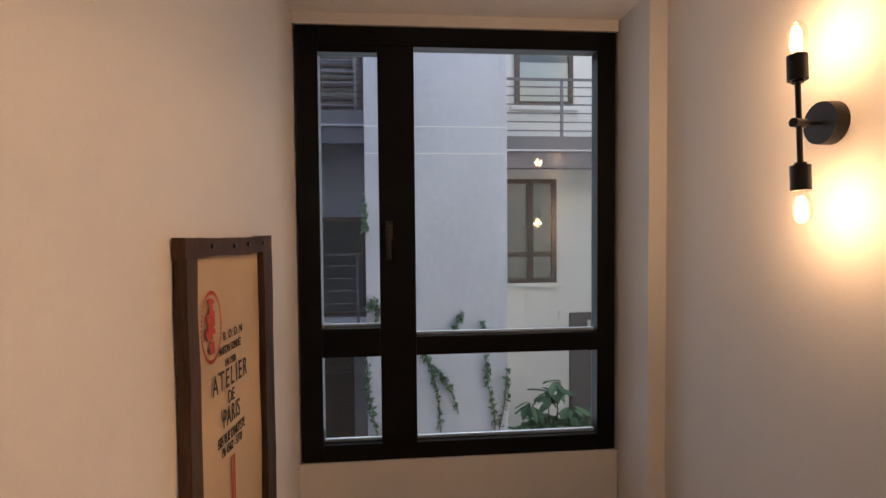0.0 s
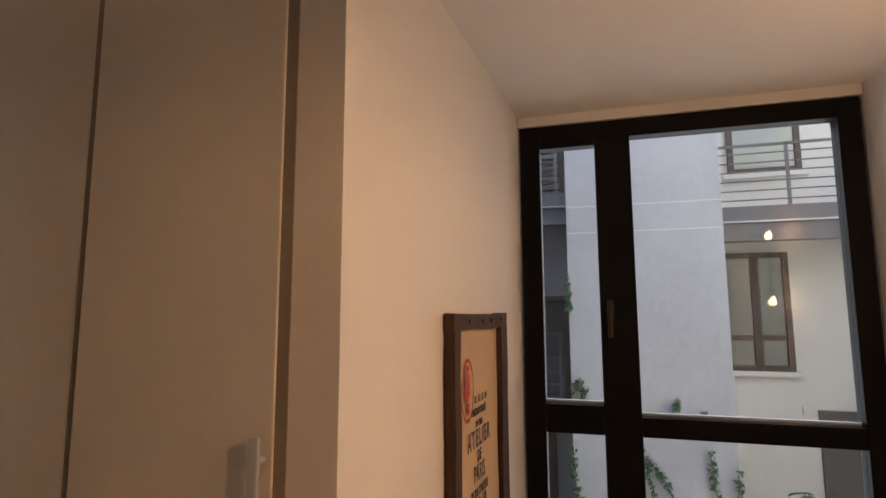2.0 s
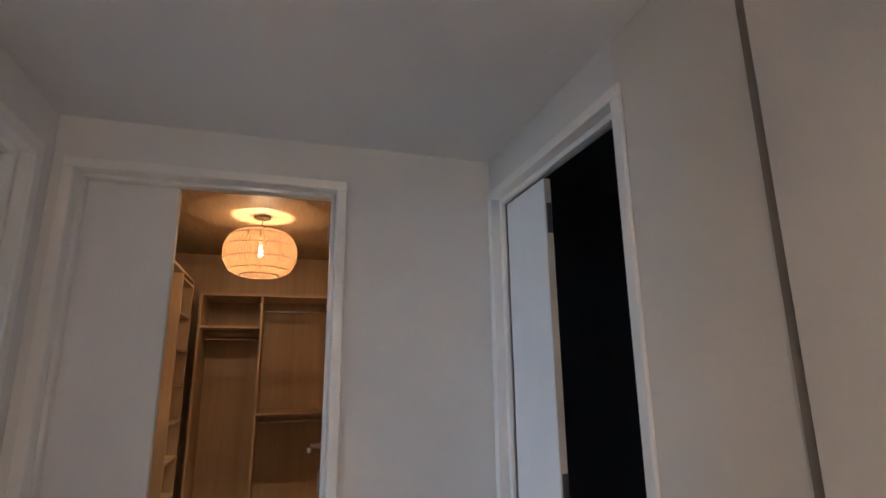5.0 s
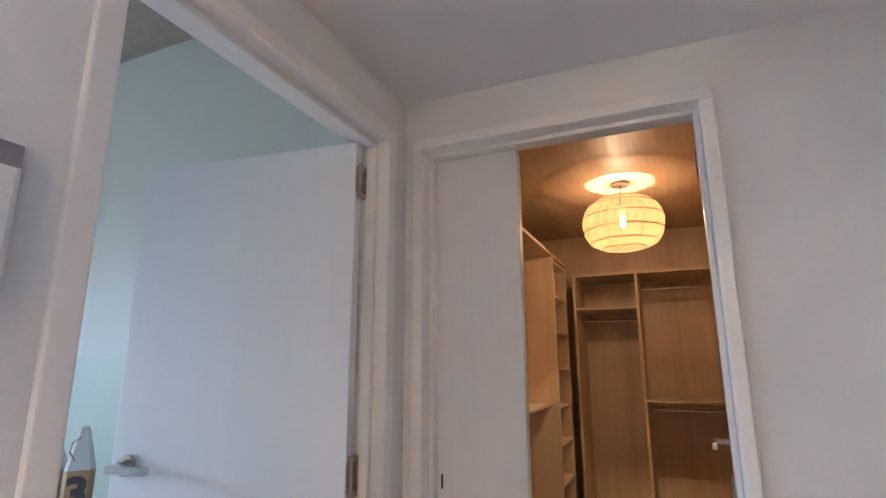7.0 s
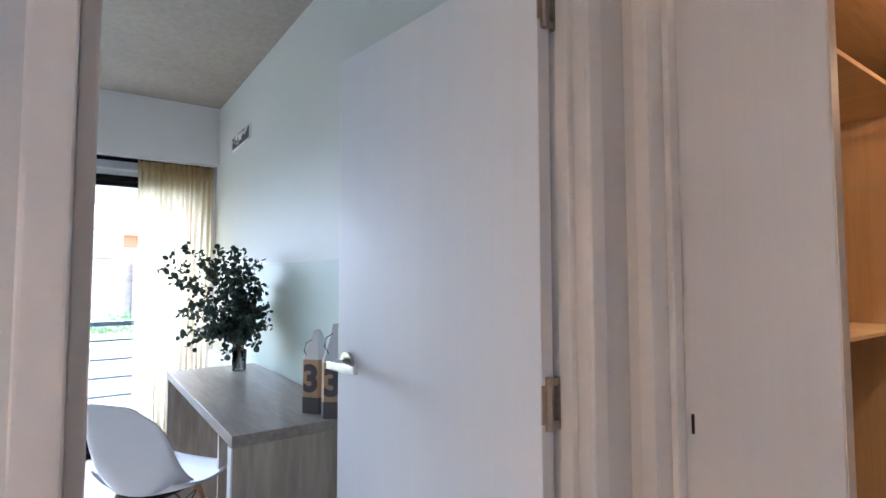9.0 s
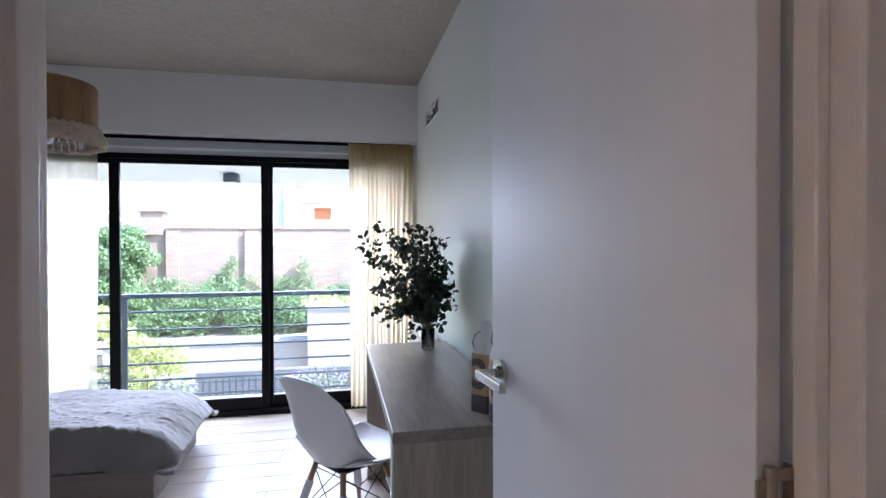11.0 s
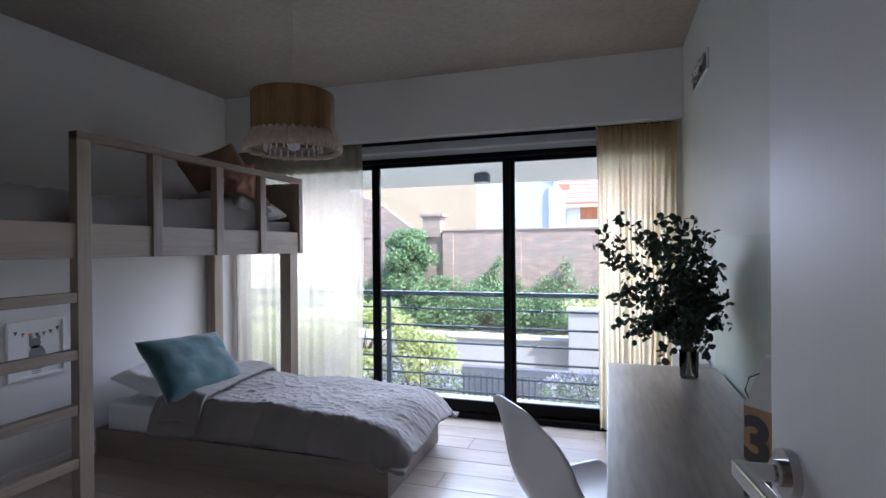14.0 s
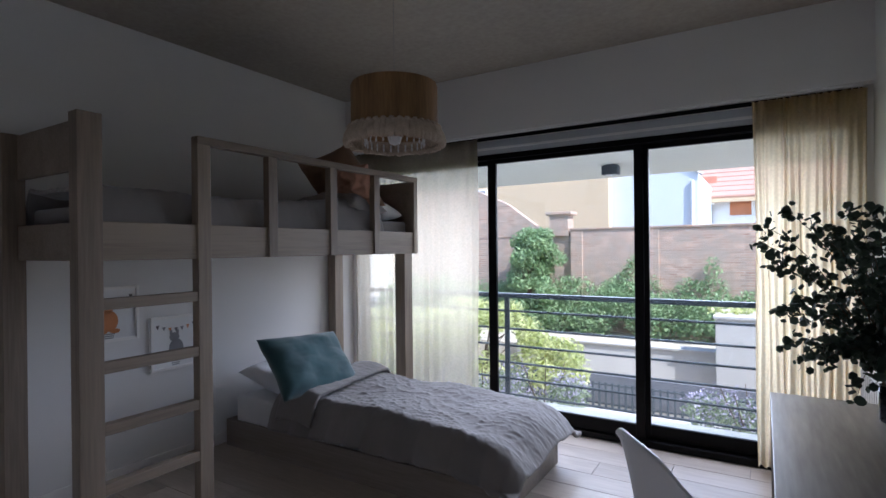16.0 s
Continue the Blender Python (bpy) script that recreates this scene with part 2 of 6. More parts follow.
M_BRASS = surface("dull_hinge_steel", (0.45, 0.38, 0.30), 0.4, metal=0.9, vary=0.15)
M_GREYAL = surface("grey_aluminium", (0.50, 0.53, 0.56), 0.4, metal=0.2, vary=0.05)
M_RAIL = surface("dark_painted_steel", (0.07, 0.085, 0.10), 0.5, vary=0.1)
M_GLASS = pane_glass("window_pane")
M_BULBG = pane_glass("bulb_glass", (0.99, 0.97, 0.94), 0.15)
M_CLEAR = pane_glass("vase_glass", (0.9, 0.93, 0.92), 1.3)
M_BUNK = wood("greyish_oak_bunk", (0.17, 0.13, 0.095), (0.29, 0.23, 0.17), "Y", 0.55, 6.0, 0.05)
M_BUNKV = wood("greyish_oak_post", (0.17, 0.13, 0.095), (0.29, 0.23, 0.17), "Z", 0.55, 6.0, 0.05)
M_BEDB = wood("pale_bed_base", (0.20, 0.165, 0.135), (0.31, 0.265, 0.225), "X", 0.5, 6.0, 0.05)
M_DESK = wood("grey_oak_laminate", (0.20, 0.17, 0.14), (0.38, 0.335, 0.285), "Y", 0.36, 4.0, 0.10)
M_DESKV = wood("grey_oak_laminate_upright", (0.27, 0.225, 0.175), (0.50, 0.43, 0.35), "Z", 0.42, 4.0, 0.10)
M_CLOS = wood("light_oak_melamine", (0.46, 0.34, 0.21), (0.60, 0.46, 0.29), "Z", 0.5, 8.0, 0.04)
M_CLOSH = wood("light_oak_shelf", (0.48, 0.36, 0.22), (0.62, 0.48, 0.31), "Y", 0.5, 8.0, 0.04)
M_BOARD = wood("boarded_closet_ceiling", (0.30, 0.21, 0.12), (0.46, 0.33, 0.19), "X", 0.5, 4.0, 0.08)
M_PLANK = wood("wood_look_floor_tile", (0.36, 0.30, 0.24), (0.52, 0.445, 0.37), "X", 0.30, 4.0, 0.1, each=0.07)
M_GROUT = surface("floor_grout", (0.30, 0.27, 0.24), 0.8)
M_FRAMEW = wood("dark_rough_wood", (0.022, 0.010, 0.006), (0.085, 0.042, 0.022), "Z", 0.9, 9.0, 0.12)
M_BURLAP = surface("jute_sacking", (0.56, 0.42, 0.27), 0.95, vary=0.14, scale=3, fine=400, bump=0.5, depth=0.003)
M_INK = surface("black_stencil_ink", (0.03, 0.026, 0.022), 0.9, vary=0.3, fine=300)
M_REDINK = surface("red_stencil_ink", (0.48, 0.07, 0.045), 0.9, vary=0.3, fine=300)
M_LINEN = surface("taupe_linen", (0.215, 0.195, 0.182), 0.95, vary=0.12, scale=4, fine=500, bump=0.35, sheen=0.3, depth=0.002)
M_TEAL = surface("teal_velvet", (0.026, 0.088, 0.098), 0.85, vary=0.35, scale=5, fine=250, bump=0.25, sheen=0.5, depth=0.002)
M_WHITEC = surface("white_cotton", (0.72, 0.72, 0.73), 0.95, vary=0.05, scale=6, fine=400, bump=0.2, depth=0.002)
M_BROWNC = surface("tan_cushion_cloth", (0.30, 0.19, 0.12), 0.95, vary=0.15, fine=400, bump=0.3, depth=0.002)
M_PEACH = surface("peach_crumpled_cloth", (0.52, 0.29, 0.20), 0.95, vary=0.15, fine=300, bump=0.3, depth=0.002)
M_JUTE = surface("raffia_shade", (0.25, 0.14, 0.058), 0.85, vary=0.3, scale=14, fine=120, bump=0.4, stretch=(1, 1, 0.1), depth=0.003)
M_FRINGE = surface("cream_cotton_fringe", (0.52, 0.42, 0.32), 0.95, vary=0.2, scale=30, fine=200, bump=0.6, depth=0.004)
M_CURT = sheer("cream_sheer_curtain", (0.86, 0.73, 0.48), 0.10, 60.0, 0.92)
M_VOILE = sheer("white_voile_curtain", (0.60, 0.53, 0.40), 0.46, 60.0, 0.85)
M_SHELL = surface("white_moulded_plastic", (0.80, 0.80, 0.82), 0.3, vary=0.01, bump=0.0)
M_LEG = wood("beech_leg", (0.36, 0.22, 0.12), (0.52, 0.34, 0.19), "Z", 0.45, 12, 0.1)
M_KRAFT = wood("raw_pine_block", (0.42, 0.26, 0.13), (0.56, 0.38, 0.21), "Z", 0.6, 14, 0.1)
M_EUCA = leaf_mat("preserved_eucalyptus_leaf", (0.022, 0.036, 0.024), (0.075, 0.10, 0.065), 0.2)
M_TWIG = surface("brown_twig", (0.10, 0.065, 0.04), 0.8)
M_PLASTW = surface("white_plastic", (0.76, 0.76, 0.75), 0.4, vary=0.02)
M_GREYP = surface("grey_plastic", (0.22, 0.22, 0.23), 0.5)
# the unlit bathroom's darkness put into its colour; door edge plates share the grey
M_DIMGREY = surface("dim_room_and_plate_grey", (0.13, 0.13, 0.14), 0.5, vary=0.1)
M_PAPER = surface("white_paper", (0.80, 0.80, 0.79), 0.8, vary=0.02)
M_ORANGE = surface("orange_print", (0.62, 0.25, 0.10), 0.8)
M_DARKP = surface("dark_print", (0.12, 0.11, 0.11), 0.8)
M_BULB = glow_mat("warm_bulb", (1.0, 0.66, 0.32), 9.0)
M_BULBC = glow_mat("closet_bulb", (1.0, 0.66, 0.32), 6.0)


def ray_strip_paper(name, colour, thin, thick):
    """Fibrous paper; clearer and denser strips round the upright axis are added to cast rays."""
    m = sheer(name, colour, thin, 14.0, 0.55)
    nt = m.node_tree
    co, sp, an, nz, mr = (nt.nodes.new(k) for k in ("ShaderNodeTexCoord", "ShaderNodeSeparateXYZ", "ShaderNodeMath", "ShaderNodeTexNoise", "ShaderNodeMapRange"))
    an.operation = "ARCTAN2"
    nz.noise_dimensions = "1D"
    nz.inputs["Scale"].default_value, nz.inputs["Detail"].default_value, nz.inputs["Roughness"].default_value = 38.0, 2, 0.6
    mr.inputs["From Min"].default_value, mr.inputs["From Max"].default_value = 0.40, 0.62
    mr.inputs["To Min"].default_value, mr.inputs["To Max"].default_value = thick, thin
    nt.links.new(co.outputs["Object"], sp.inputs[0])
    nt.links.new(sp.outputs["Y"], an.inputs[0])
    nt.links.new(sp.outputs["X"], an.inputs[1])
    nt.links.new(an.outputs[0], nz.inputs["W"])
    nt.links.new(nz.outputs[0], mr.inputs["Value"])
    for link in nt.nodes["Material Output"].inputs[0].links:
        nt.links.new(mr.outputs[0], link.from_node.inputs[0])
    return m


M_RICE = ray_strip_paper("paper_shade", (0.20, 0.118, 0.058), 0.50, 0.02)
M_CONC = surface("weathered_grey_concrete", (0.52, 0.56, 0.63), 0.85, vary=0.12, scale=0.9, fine=16, bump=0.12, stretch=(1, 1, 0.75), depth=0.008)
M_COURT = surface("pale_render", (0.76, 0.77, 0.74), 0.85, vary=0.08, scale=0.9, fine=40, bump=0.1, depth=0.004)
M_SOFFIT = surface("white_balcony_soffit", (0.86, 0.82, 0.74), 0.8, vary=0.04, scale=1, fine=40, bump=0.05)
M_BROWNW = surface("brown_window_frame", (0.075, 0.055, 0.045), 0.5, vary=0.15)
M_STEELB = surface("painted_steel_beam", (0.17, 0.17, 0.19), 0.55, vary=0.15)
M_BRICK = brickwork("old_brickwork")
M_YELLOW = surface("sand_render", (0.56, 0.43, 0.28), 0.85, vary=0.06, scale=0.6, fine=20, bump=0.1)
M_BLUEW = surface("cool_white_render", (0.56, 0.59, 0.62), 0.85, vary=0.05, scale=0.6, fine=20, bump=0.1)
M_ROOF = surface("red_roof_tile", (0.50, 0.20, 0.13), 0.8, vary=0.2, scale=3, fine=20, bump=0.3)
M_ROOFP = surface("pale_pink_roof", (0.46, 0.27, 0.21), 0.8, vary=0.12, scale=3, fine=20, bump=0.3)
M_SHUT = surface("orange_brown_shutter", (0.45, 0.17, 0.07), 0.6, vary=0.1)
M_GRAVEL = surface("garden_soil", (0.48, 0.42, 0.33), 0.95, vary=0.3, scale=2, fine=60, bump=0.5, depth=0.02)
M_PAVE = surface("pale_paving", (0.55, 0.52, 0.48), 0.8, vary=0.1, scale=2, fine=40, bump=0.2)
M_CWALL = surface("cast_concrete_wall", (0.50, 0.465, 0.43), 0.85, vary=0.12, scale=1.2, fine=30, bump=0.2, depth=0.005)
# darker render for the recessed courtyard wall, with its shade in the colour
M_SHADED = surface("shade_grey_courtyard_render", (0.30, 0.31, 0.33), 0.85, vary=0.12, scale=1.2, fine=30, bump=0.2, depth=0.005)
M_IVY = leaf_mat("ivy_leaf", (0.15, 0.25, 0.11), (0.36, 0.47, 0.24))
M_LIME = leaf_mat("lime_green_leaf", (0.42, 0.47, 0.16), (0.74, 0.74, 0.40), 0.5)
M_SHRUB = leaf_mat("shrub_leaf", (0.14, 0.19, 0.11), (0.34, 0.39, 0.25))
M_LILAC = leaf_mat("lilac_flower", (0.36, 0.32, 0.46), (0.62, 0.56, 0.70), 0.3)
M_CLIMB = leaf_mat("climber_leaf", (0.06, 0.15, 0.09), (0.16, 0.32, 0.19))


# ---- building blocks ----
def mesh_of(name, bm):
    me = bpy.data.meshes.new(name)
    bm.normal_update()
    bm.to_mesh(me)
    bm.free()
    return me


def part(name, bm, material, parent=None, label="", smooth=False):
    me = bm if isinstance(bm, bpy.types.Mesh) else mesh_of(name, bm)
    if not me.materials:
        me.materials.append(material)
    if smooth:
        me.polygons.foreach_set("use_smooth", [True] * len(me.polygons))
    ob = new(name, me)
    if parent is not None:
        ob.parent = parent
    if label:
        ob["label"] = label
    return ob


def thing(name, label, category, at=(0, 0, 0), rz=0.0, group="", kind=""):
    ob = new(name)
    ob.empty_display_size = 0.1
    ob.matrix_world = pose(*at, 0, 0, rz)
    return tagged(ob, label, category, group, kind)


def box(x0, x1, y0, y1, z0, z1, bevel=0.0, bm=None, seg=2):
    own = bmesh.new()
    bmesh.ops.create_cube(own, size=1.0)
    for v in own.verts:
        v.co = Vector((x0 + (v.co.x + 0.5) * (x1 - x0), y0 + (v.co.y + 0.5) * (y1 - y0), z0 + (v.co.z + 0.5) * (z1 - z0)))
    if bevel:
        bmesh.ops.bevel(own, geom=own.edges[:], offset=bevel, segments=seg, affect="EDGES", profile=0.6)
    if bm is None:
        return own
    me = bpy.data.meshes.new("tmp")
    own.to_mesh(me)
    own.free()
    bm.from_mesh(me)
    bpy.data.meshes.remove(me)
    return bm


def rod(p, q, r0, r1=None, seg=12, bm=None, caps=True):
    bm = bm or bmesh.new()
    p, q = Vector(p), Vector(q)
    turn = (q - p).to_track_quat("Z", "Y").to_matrix()
    rings = []
    for c, r in ((p, r0), (q, r0 if r1 is None else r1)):
        rings.append([bm.verts.new(c + turn @ Vector((r * math.cos(2 * math.pi * k / seg), r * math.sin(2 * math.pi * k / seg), 0))) for k in range(seg)])
    for k in range(seg):
        bm.faces.new((rings[0][k], rings[0][(k + 1) % seg], rings[1][(k + 1) % seg], rings[1][k]))
    if caps:
        bm.faces.new(rings[0][::-1])
        bm.faces.new(rings[1])
    return bm


def tube(points, r, seg=8, bm=None, taper=1.0):
    bm = bm or bmesh.new()
    pts = [Vector(p) for p in points]
    rings = []
    for i, p in enumerate(pts):
        d = pts[min(i + 1, len(pts) - 1)] - pts[max(i - 1, 0)]
        turn = d.to_track_quat("Z", "Y").to_matrix()
        rr = r * (1 + (taper - 1) * i / max(1, len(pts) - 1))
        rings.append([bm.verts.new(p + turn @ Vector((rr * math.cos(2 * math.pi * k / seg), rr * math.sin(2 * math.pi * k / seg), 0))) for k in range(seg)])
    for a, b in zip(rings, rings[1:]):
        for k in range(seg):
            bm.faces.new((a[k], a[(k + 1) % seg], b[(k + 1) % seg], b[k]))
    bm.faces.new(rings[0][::-1])
    bm.faces.new(rings[-1])
    return bm


def lathe(profile, seg=32, centre=(0, 0, 0), bm=None, ripple=None):
    """Turns (radius, height) pairs round the upright axis."""
    bm = bm or bmesh.new()
    c = Vector(centre)
    rings = []
    for r, z in profile:
        ring = []
        for k in range(seg):
            a = 2 * math.pi * k / seg
            rr = r if ripple is None else r + ripple(a, z)
            ring.append(bm.verts.new(c + Vector((rr * math.cos(a), rr * math.sin(a), z))))
        rings.append(ring)
    for a, b in zip(rings, rings[1:]):
        for k in range(seg):
            bm.faces.new((a[k], a[(k + 1) % seg], b[(k + 1) % seg], b[k]))
    return bm


def sheet(nu, nv, f):
    """A grid of nu by nv cells whose corners f(u, v) gives."""
    bm = bmesh.new()
    g = [[bm.verts.new(f(i / nu, j / nv)) for j in range(nv + 1)] for i in range(nu + 1)]
    for i in range(nu):
        for j in range(nv):
            bm.faces.new((g[i][j], g[i + 1][j], g[i + 1][j + 1], g[i][j + 1]))
    return bm


def thicken(ob, t, offset=0.0):
    md = ob.modifiers.new("thickness", "SOLIDIFY")
    md.thickness, md.offset = t, offset
    return ob


def wall(name, x0, x1, y0, y1, z0, z1, material, label, category="wall"):
    ob = part(name, box(x0, x1, y0, y1, z0, z1), material)
    return tagged(ob, label, category, kind="structure")


def letters(body, size, material, name, parent, m, extrude=0.0006, bold=0.0, spacing=1.0):
    cu = bpy.data.curves.new(name, "FONT")
    cu.body, cu.size, cu.align_x, cu.align_y, cu.extrude = body, size, "CENTER", "CENTER", extrude
    cu.offset, cu.space_character = bold, spacing
    tmp = bpy.data.objects.new(name, cu)
    scene.collection.objects.link(tmp)
    dg = bpy.context.evaluated_depsgraph_get()
    me = bpy.data.meshes.new_from_object(tmp.evaluated_get(dg))
    bpy.data.objects.remove(tmp)
    bpy.data.curves.remove(cu)
    me.materials.clear()
    me.materials.append(material)
    ob = new(name, me)
    ob.parent = parent
    ob.matrix_basis = m
    return ob


def leaf_cloud(name, blobs, count, size, material, seed, parent=None, squash=1.0):
    """Many small folded leaves scattered through soft balls (x, y, z, rx, ry, rz)."""
    rng = np.random.default_rng(seed)
    w = np.array([b[3] * b[4] * b[5] for b in blobs]) ** 0.7
    pick = rng.choice(len(blobs), count, p=w / w.sum())
    b = np.array(blobs)[pick]
    d = rng.normal(size=(count, 3))
    d /= np.linalg.norm(d, axis=1, keepdims=True)
    r = rng.uniform(0.35, 1.08, (count, 1)) ** 0.7
    c = b[:, :3] + d * r * b[:, 3:]
    a = rng.normal(size=(count, 3))
    a /= np.linalg.norm(a, axis=1, keepdims=True)
    q = np.cross(a, rng.normal(size=(count, 3)))
    q /= np.linalg.norm(q, axis=1, keepdims=True)
    s = size * rng.uniform(0.6, 1.3, (count, 1))
    n = np.cross(a, q)
    v = np.stack([c - a * s, c + q * s * 0.45 + n * s * 0.15, c + a * s, c - q * s * 0.45 + n * s * 0.15], 1).reshape(-1, 3)
    me = bpy.data.meshes.new(name)
    k = np.arange(count) * 4
    faces = np.concatenate([np.stack([k, k + 1, k + 2], 1), np.stack([k, k + 2, k + 3], 1)])
    me.from_pydata(v.tolist(), [], faces.tolist())
    me.materials.append(material)
    ob = new(name, me)
    if parent is not None:
        ob.parent = parent
    return ob


def round_leaves(name, blobs, count, size, material, seed, parent):
    """Small round six-cornered leaves scattered near the given points."""
    rng = np.random.default_rng(seed)
    b = np.array(blobs)[rng.integers(0, len(blobs), count)]
    c = b[:, :3] + rng.uniform(-1, 1, (count, 3)) * b[:, 3:]
    c[:, 0] = np.maximum(c[:, 0], -0.15)
    a = rng.normal(size=(count, 3))
    a /= np.linalg.norm(a, axis=1, keepdims=True)
    q = np.cross(a, rng.normal(size=(count, 3)))
    q /= np.linalg.norm(q, axis=1, keepdims=True)
    n = np.cross(a, q)
    s = size * rng.uniform(0.6, 1.25, (count, 1))
    v = []
    for k in range(6):
        t = 2 * math.pi * k / 6
        v.append(c + a * s * math.cos(t) + q * s * 0.9 * math.sin(t) + n * s * 0.2 * (k % 2))
    v = np.stack(v, 1).reshape(-1, 3)
    me = bpy.data.meshes.new(name)
    k = np.arange(count) * 6
    faces = np.stack([k, k + 1, k + 2, k + 3, k + 4, k + 5], 1)
    me.from_pydata(v.tolist(), [], faces.tolist())
    me.materials.append(material)
    ob = new(name, me)
    ob.parent = parent
    return ob


# ---- structure: hall, closet, bathroom, bedroom ----
W_PAINT = "smooth white painted interior wall"
wall("wall_hall_south_pier", -0.985, 1.40, -0.38, -0.28, 0, 2.755, M_WALL, "warm white painted wall beside the bedroom door")
wall("wall_hall_south_head", -1.824, -0.985, -0.38, -0.28, 2.033, 2.755, M_WALL, "white wall strip above the bedroom door")
wall("wall_hall_south_stub", -2.07, -1.824, -0.38, -0.28, 0, 2.755, M_WALL, "narrow white wall stub in the hall corner")
wall("wall_hall_west_north", -2.07, -1.95, 0.590, 1.235, 0, 2.4, M_WALL, "white hall wall between closet and bathroom doors")
wall("wall_hall_west_head", -2.07, -1.95, -0.222, 0.590, 2.048, 2.4, M_WALL, "white wall strip above the closet door")
wall("wall_hall_west_stub", -2.07, -1.95, -0.28, -0.222, 0, 2.4, M_WALL, "narrow white wall strip beside the closet door")
wall("wall_hall_north_stub", -1.95, -1.918, 1.165, 1.235, 0, 2.4, M_WALL, "narrow white wall strip beside the bathroom door")
wall("wall_hall_north_head", -1.918, -1.142, 1.165, 1.235, 2.050, 2.4, M_WALL, "white wall strip above the bathroom door")
wall("wall_hall_north", -1.142, -0.202, 1.165, 1.235, 0, 2.4, M_PANEL, "beige painted wall with a flush cupboard door")


def slanted_wall():
    bm = bmesh.new()
    a, b = (-0.202, 1.165), (-0.082, 2.585)
    foot = [a, b, (b[0], 2.76), (-0.36, 2.76), (-0.36, 1.235), (-0.202, 1.235)]
    lo = [bm.verts.new((x, y, 0)) for x, y in foot]
    hi = [bm.verts.new((x, y, 2.4)) for x, y in foot]
    n = len(foot)
    for k in range(n):
        bm.faces.new((lo[k], lo[(k + 1) % n], hi[(k + 1) % n], hi[k]))
    bm.faces.new(lo[::-1])
    bm.faces.new(hi)
    bmesh.ops.recalc_face_normals(bm, faces=bm.faces)
    return bm


tagged(part("wall_nook_west", slanted_wall(), M_WALL), "smooth white nook wall with a hung sack picture", "wall", kind="structure")
wall("wall_nook_east", 1.208, 1.42, 2.325, 2.76, 0, 2.4, M_WALL, "white window reveal wall of the nook")
wall("wall_hall_east", 1.275, 1.42, 0.80, 2.325, 0, 2.4, M_WALL, "white wall washed by a bare-bulb wall lamp")
# unseen opening and alcove, added to cut off that warm light
wall("wall_hall_east_head", 1.275, 1.42, -0.28, 0.80, 1.98, 2.4, M_WALL, "white wall strip above the unseen opening for fill light")
wall("wall_hall_east_south", 1.275, 1.42, -0.28, 0.275, 0, 1.98, M_WALL, "white wall beside the unseen opening for fill light")
wall("wall_fill_alcove_south", 1.42, 2.06, -0.38, -0.28, 0, 2.4, M_WALL, "plain side wall of the unseen fill light alcove")
wall("wall_fill_alcove_north", 1.42, 2.06, 1.30, 1.40, 0, 2.4, M_WALL, "plain side wall of the unseen fill light alcove")
wall("wall_fill_alcove_east", 2.06, 2.16, -0.38, 1.40, 0, 2.4, M_WALL, "plain back wall of the unseen fill light alcove")
tagged(part("ceiling_fill_alcove", box(1.42, 2.06, -0.28, 1.30, 2.2, 2.3), M_CEIL), "flat white ceiling of the unseen fill light alcove", "ceiling", kind="structure")
wall("floor_stair", 1.275, 2.06, -0.28, 1.30, -0.009, -0.001, M_PLANK, "wood-look tiles in the unseen fill light alcove", "floor")
wall("wall_nook_north_low", -0.082, 1.205, 2.575, 2.76, 0, 0.449, M_WALL, "white wall below the black nook window")
wall("wall_nook_north_head", -0.082, 1.205, 2.575, 2.76, 2.157, 2.4, M_WALL, "white wall strip above the black nook window")
tagged(part("ceiling_hall", box(-1.95, 1.275, -0.28, 1.165, 2.21, 2.31), M_CEIL), "flat white painted hall ceiling", "ceiling", kind="structure")
tagged(part("ceiling_nook", box(-0.19, 1.275, 1.165, 2.575, 2.2, 2.3), M_CEIL), "flat white painted nook ceiling", "ceiling", kind="structure")
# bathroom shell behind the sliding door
wall("wall_bath_south", -2.7, -2.07, 1.05, 1.235, 0, 2.5, M_DIMGREY, "bathroom wall coloured dark for the unlit room")
wall("wall_bath_south_top", -2.07, -0.36, 1.165, 1.235, 2.4, 2.5, M_DIMGREY, "bathroom wall strip above the door, coloured dark as unlit")
wall("wall_bath_north", -2.6, -0.36, 2.9, 3.0, 0, 2.5, M_DIMGREY, "bathroom back wall coloured dark for the unlit room")
wall("wall_bath_west", -2.7, -2.6, 1.225, 3.0, 0, 2.5, M_DIMGREY, "bathroom side wall coloured dark for the unlit room")
tagged(part("ceiling_bath", box(-2.6, -0.36, 1.235, 2.9, 2.4, 2.5), M_DIMGREY), "bathroom ceiling in the unlit room", "ceiling", kind="structure")
wall("wall_bath_east", -0.46, -0.36, 2.76, 3.0, 0, 2.5, M_DIMGREY, "bathroom wall end in the unlit room")
# closet shell
wall("wall_closet_west", -5.20, -5.10, -0.95, 1.05, 0, 2.45, M_CLOS, "light oak panelled closet back wall")
wall("wall_closet_south", -5.10, -2.07, -0.95, -0.85, 0, 2.45, M_CLOS, "light oak panelled closet side wall")
wall("wall_closet_north", -5.10, -2.07, 0.95, 1.05, 0, 2.45, M_CLOS, "light oak panelled closet side wall")
wall("wall_closet_east_top", -2.07, -1.962, -0.28, 1.05, 2.4, 2.45, M_WALL, "closet wall above the hall ceiling")
wall("wall_closet_east_side", -2.07, -1.96, -0.85, -0.38, 0, 2.45, M_WALL, "closet wall beside the door")
tagged(part("ceiling_closet", box(-5.2, -2.0, -0.95, 1.05, 2.45, 2.55), M_BOARD), "dark boarded closet ceiling with lamp rays", "ceiling", kind="structure")
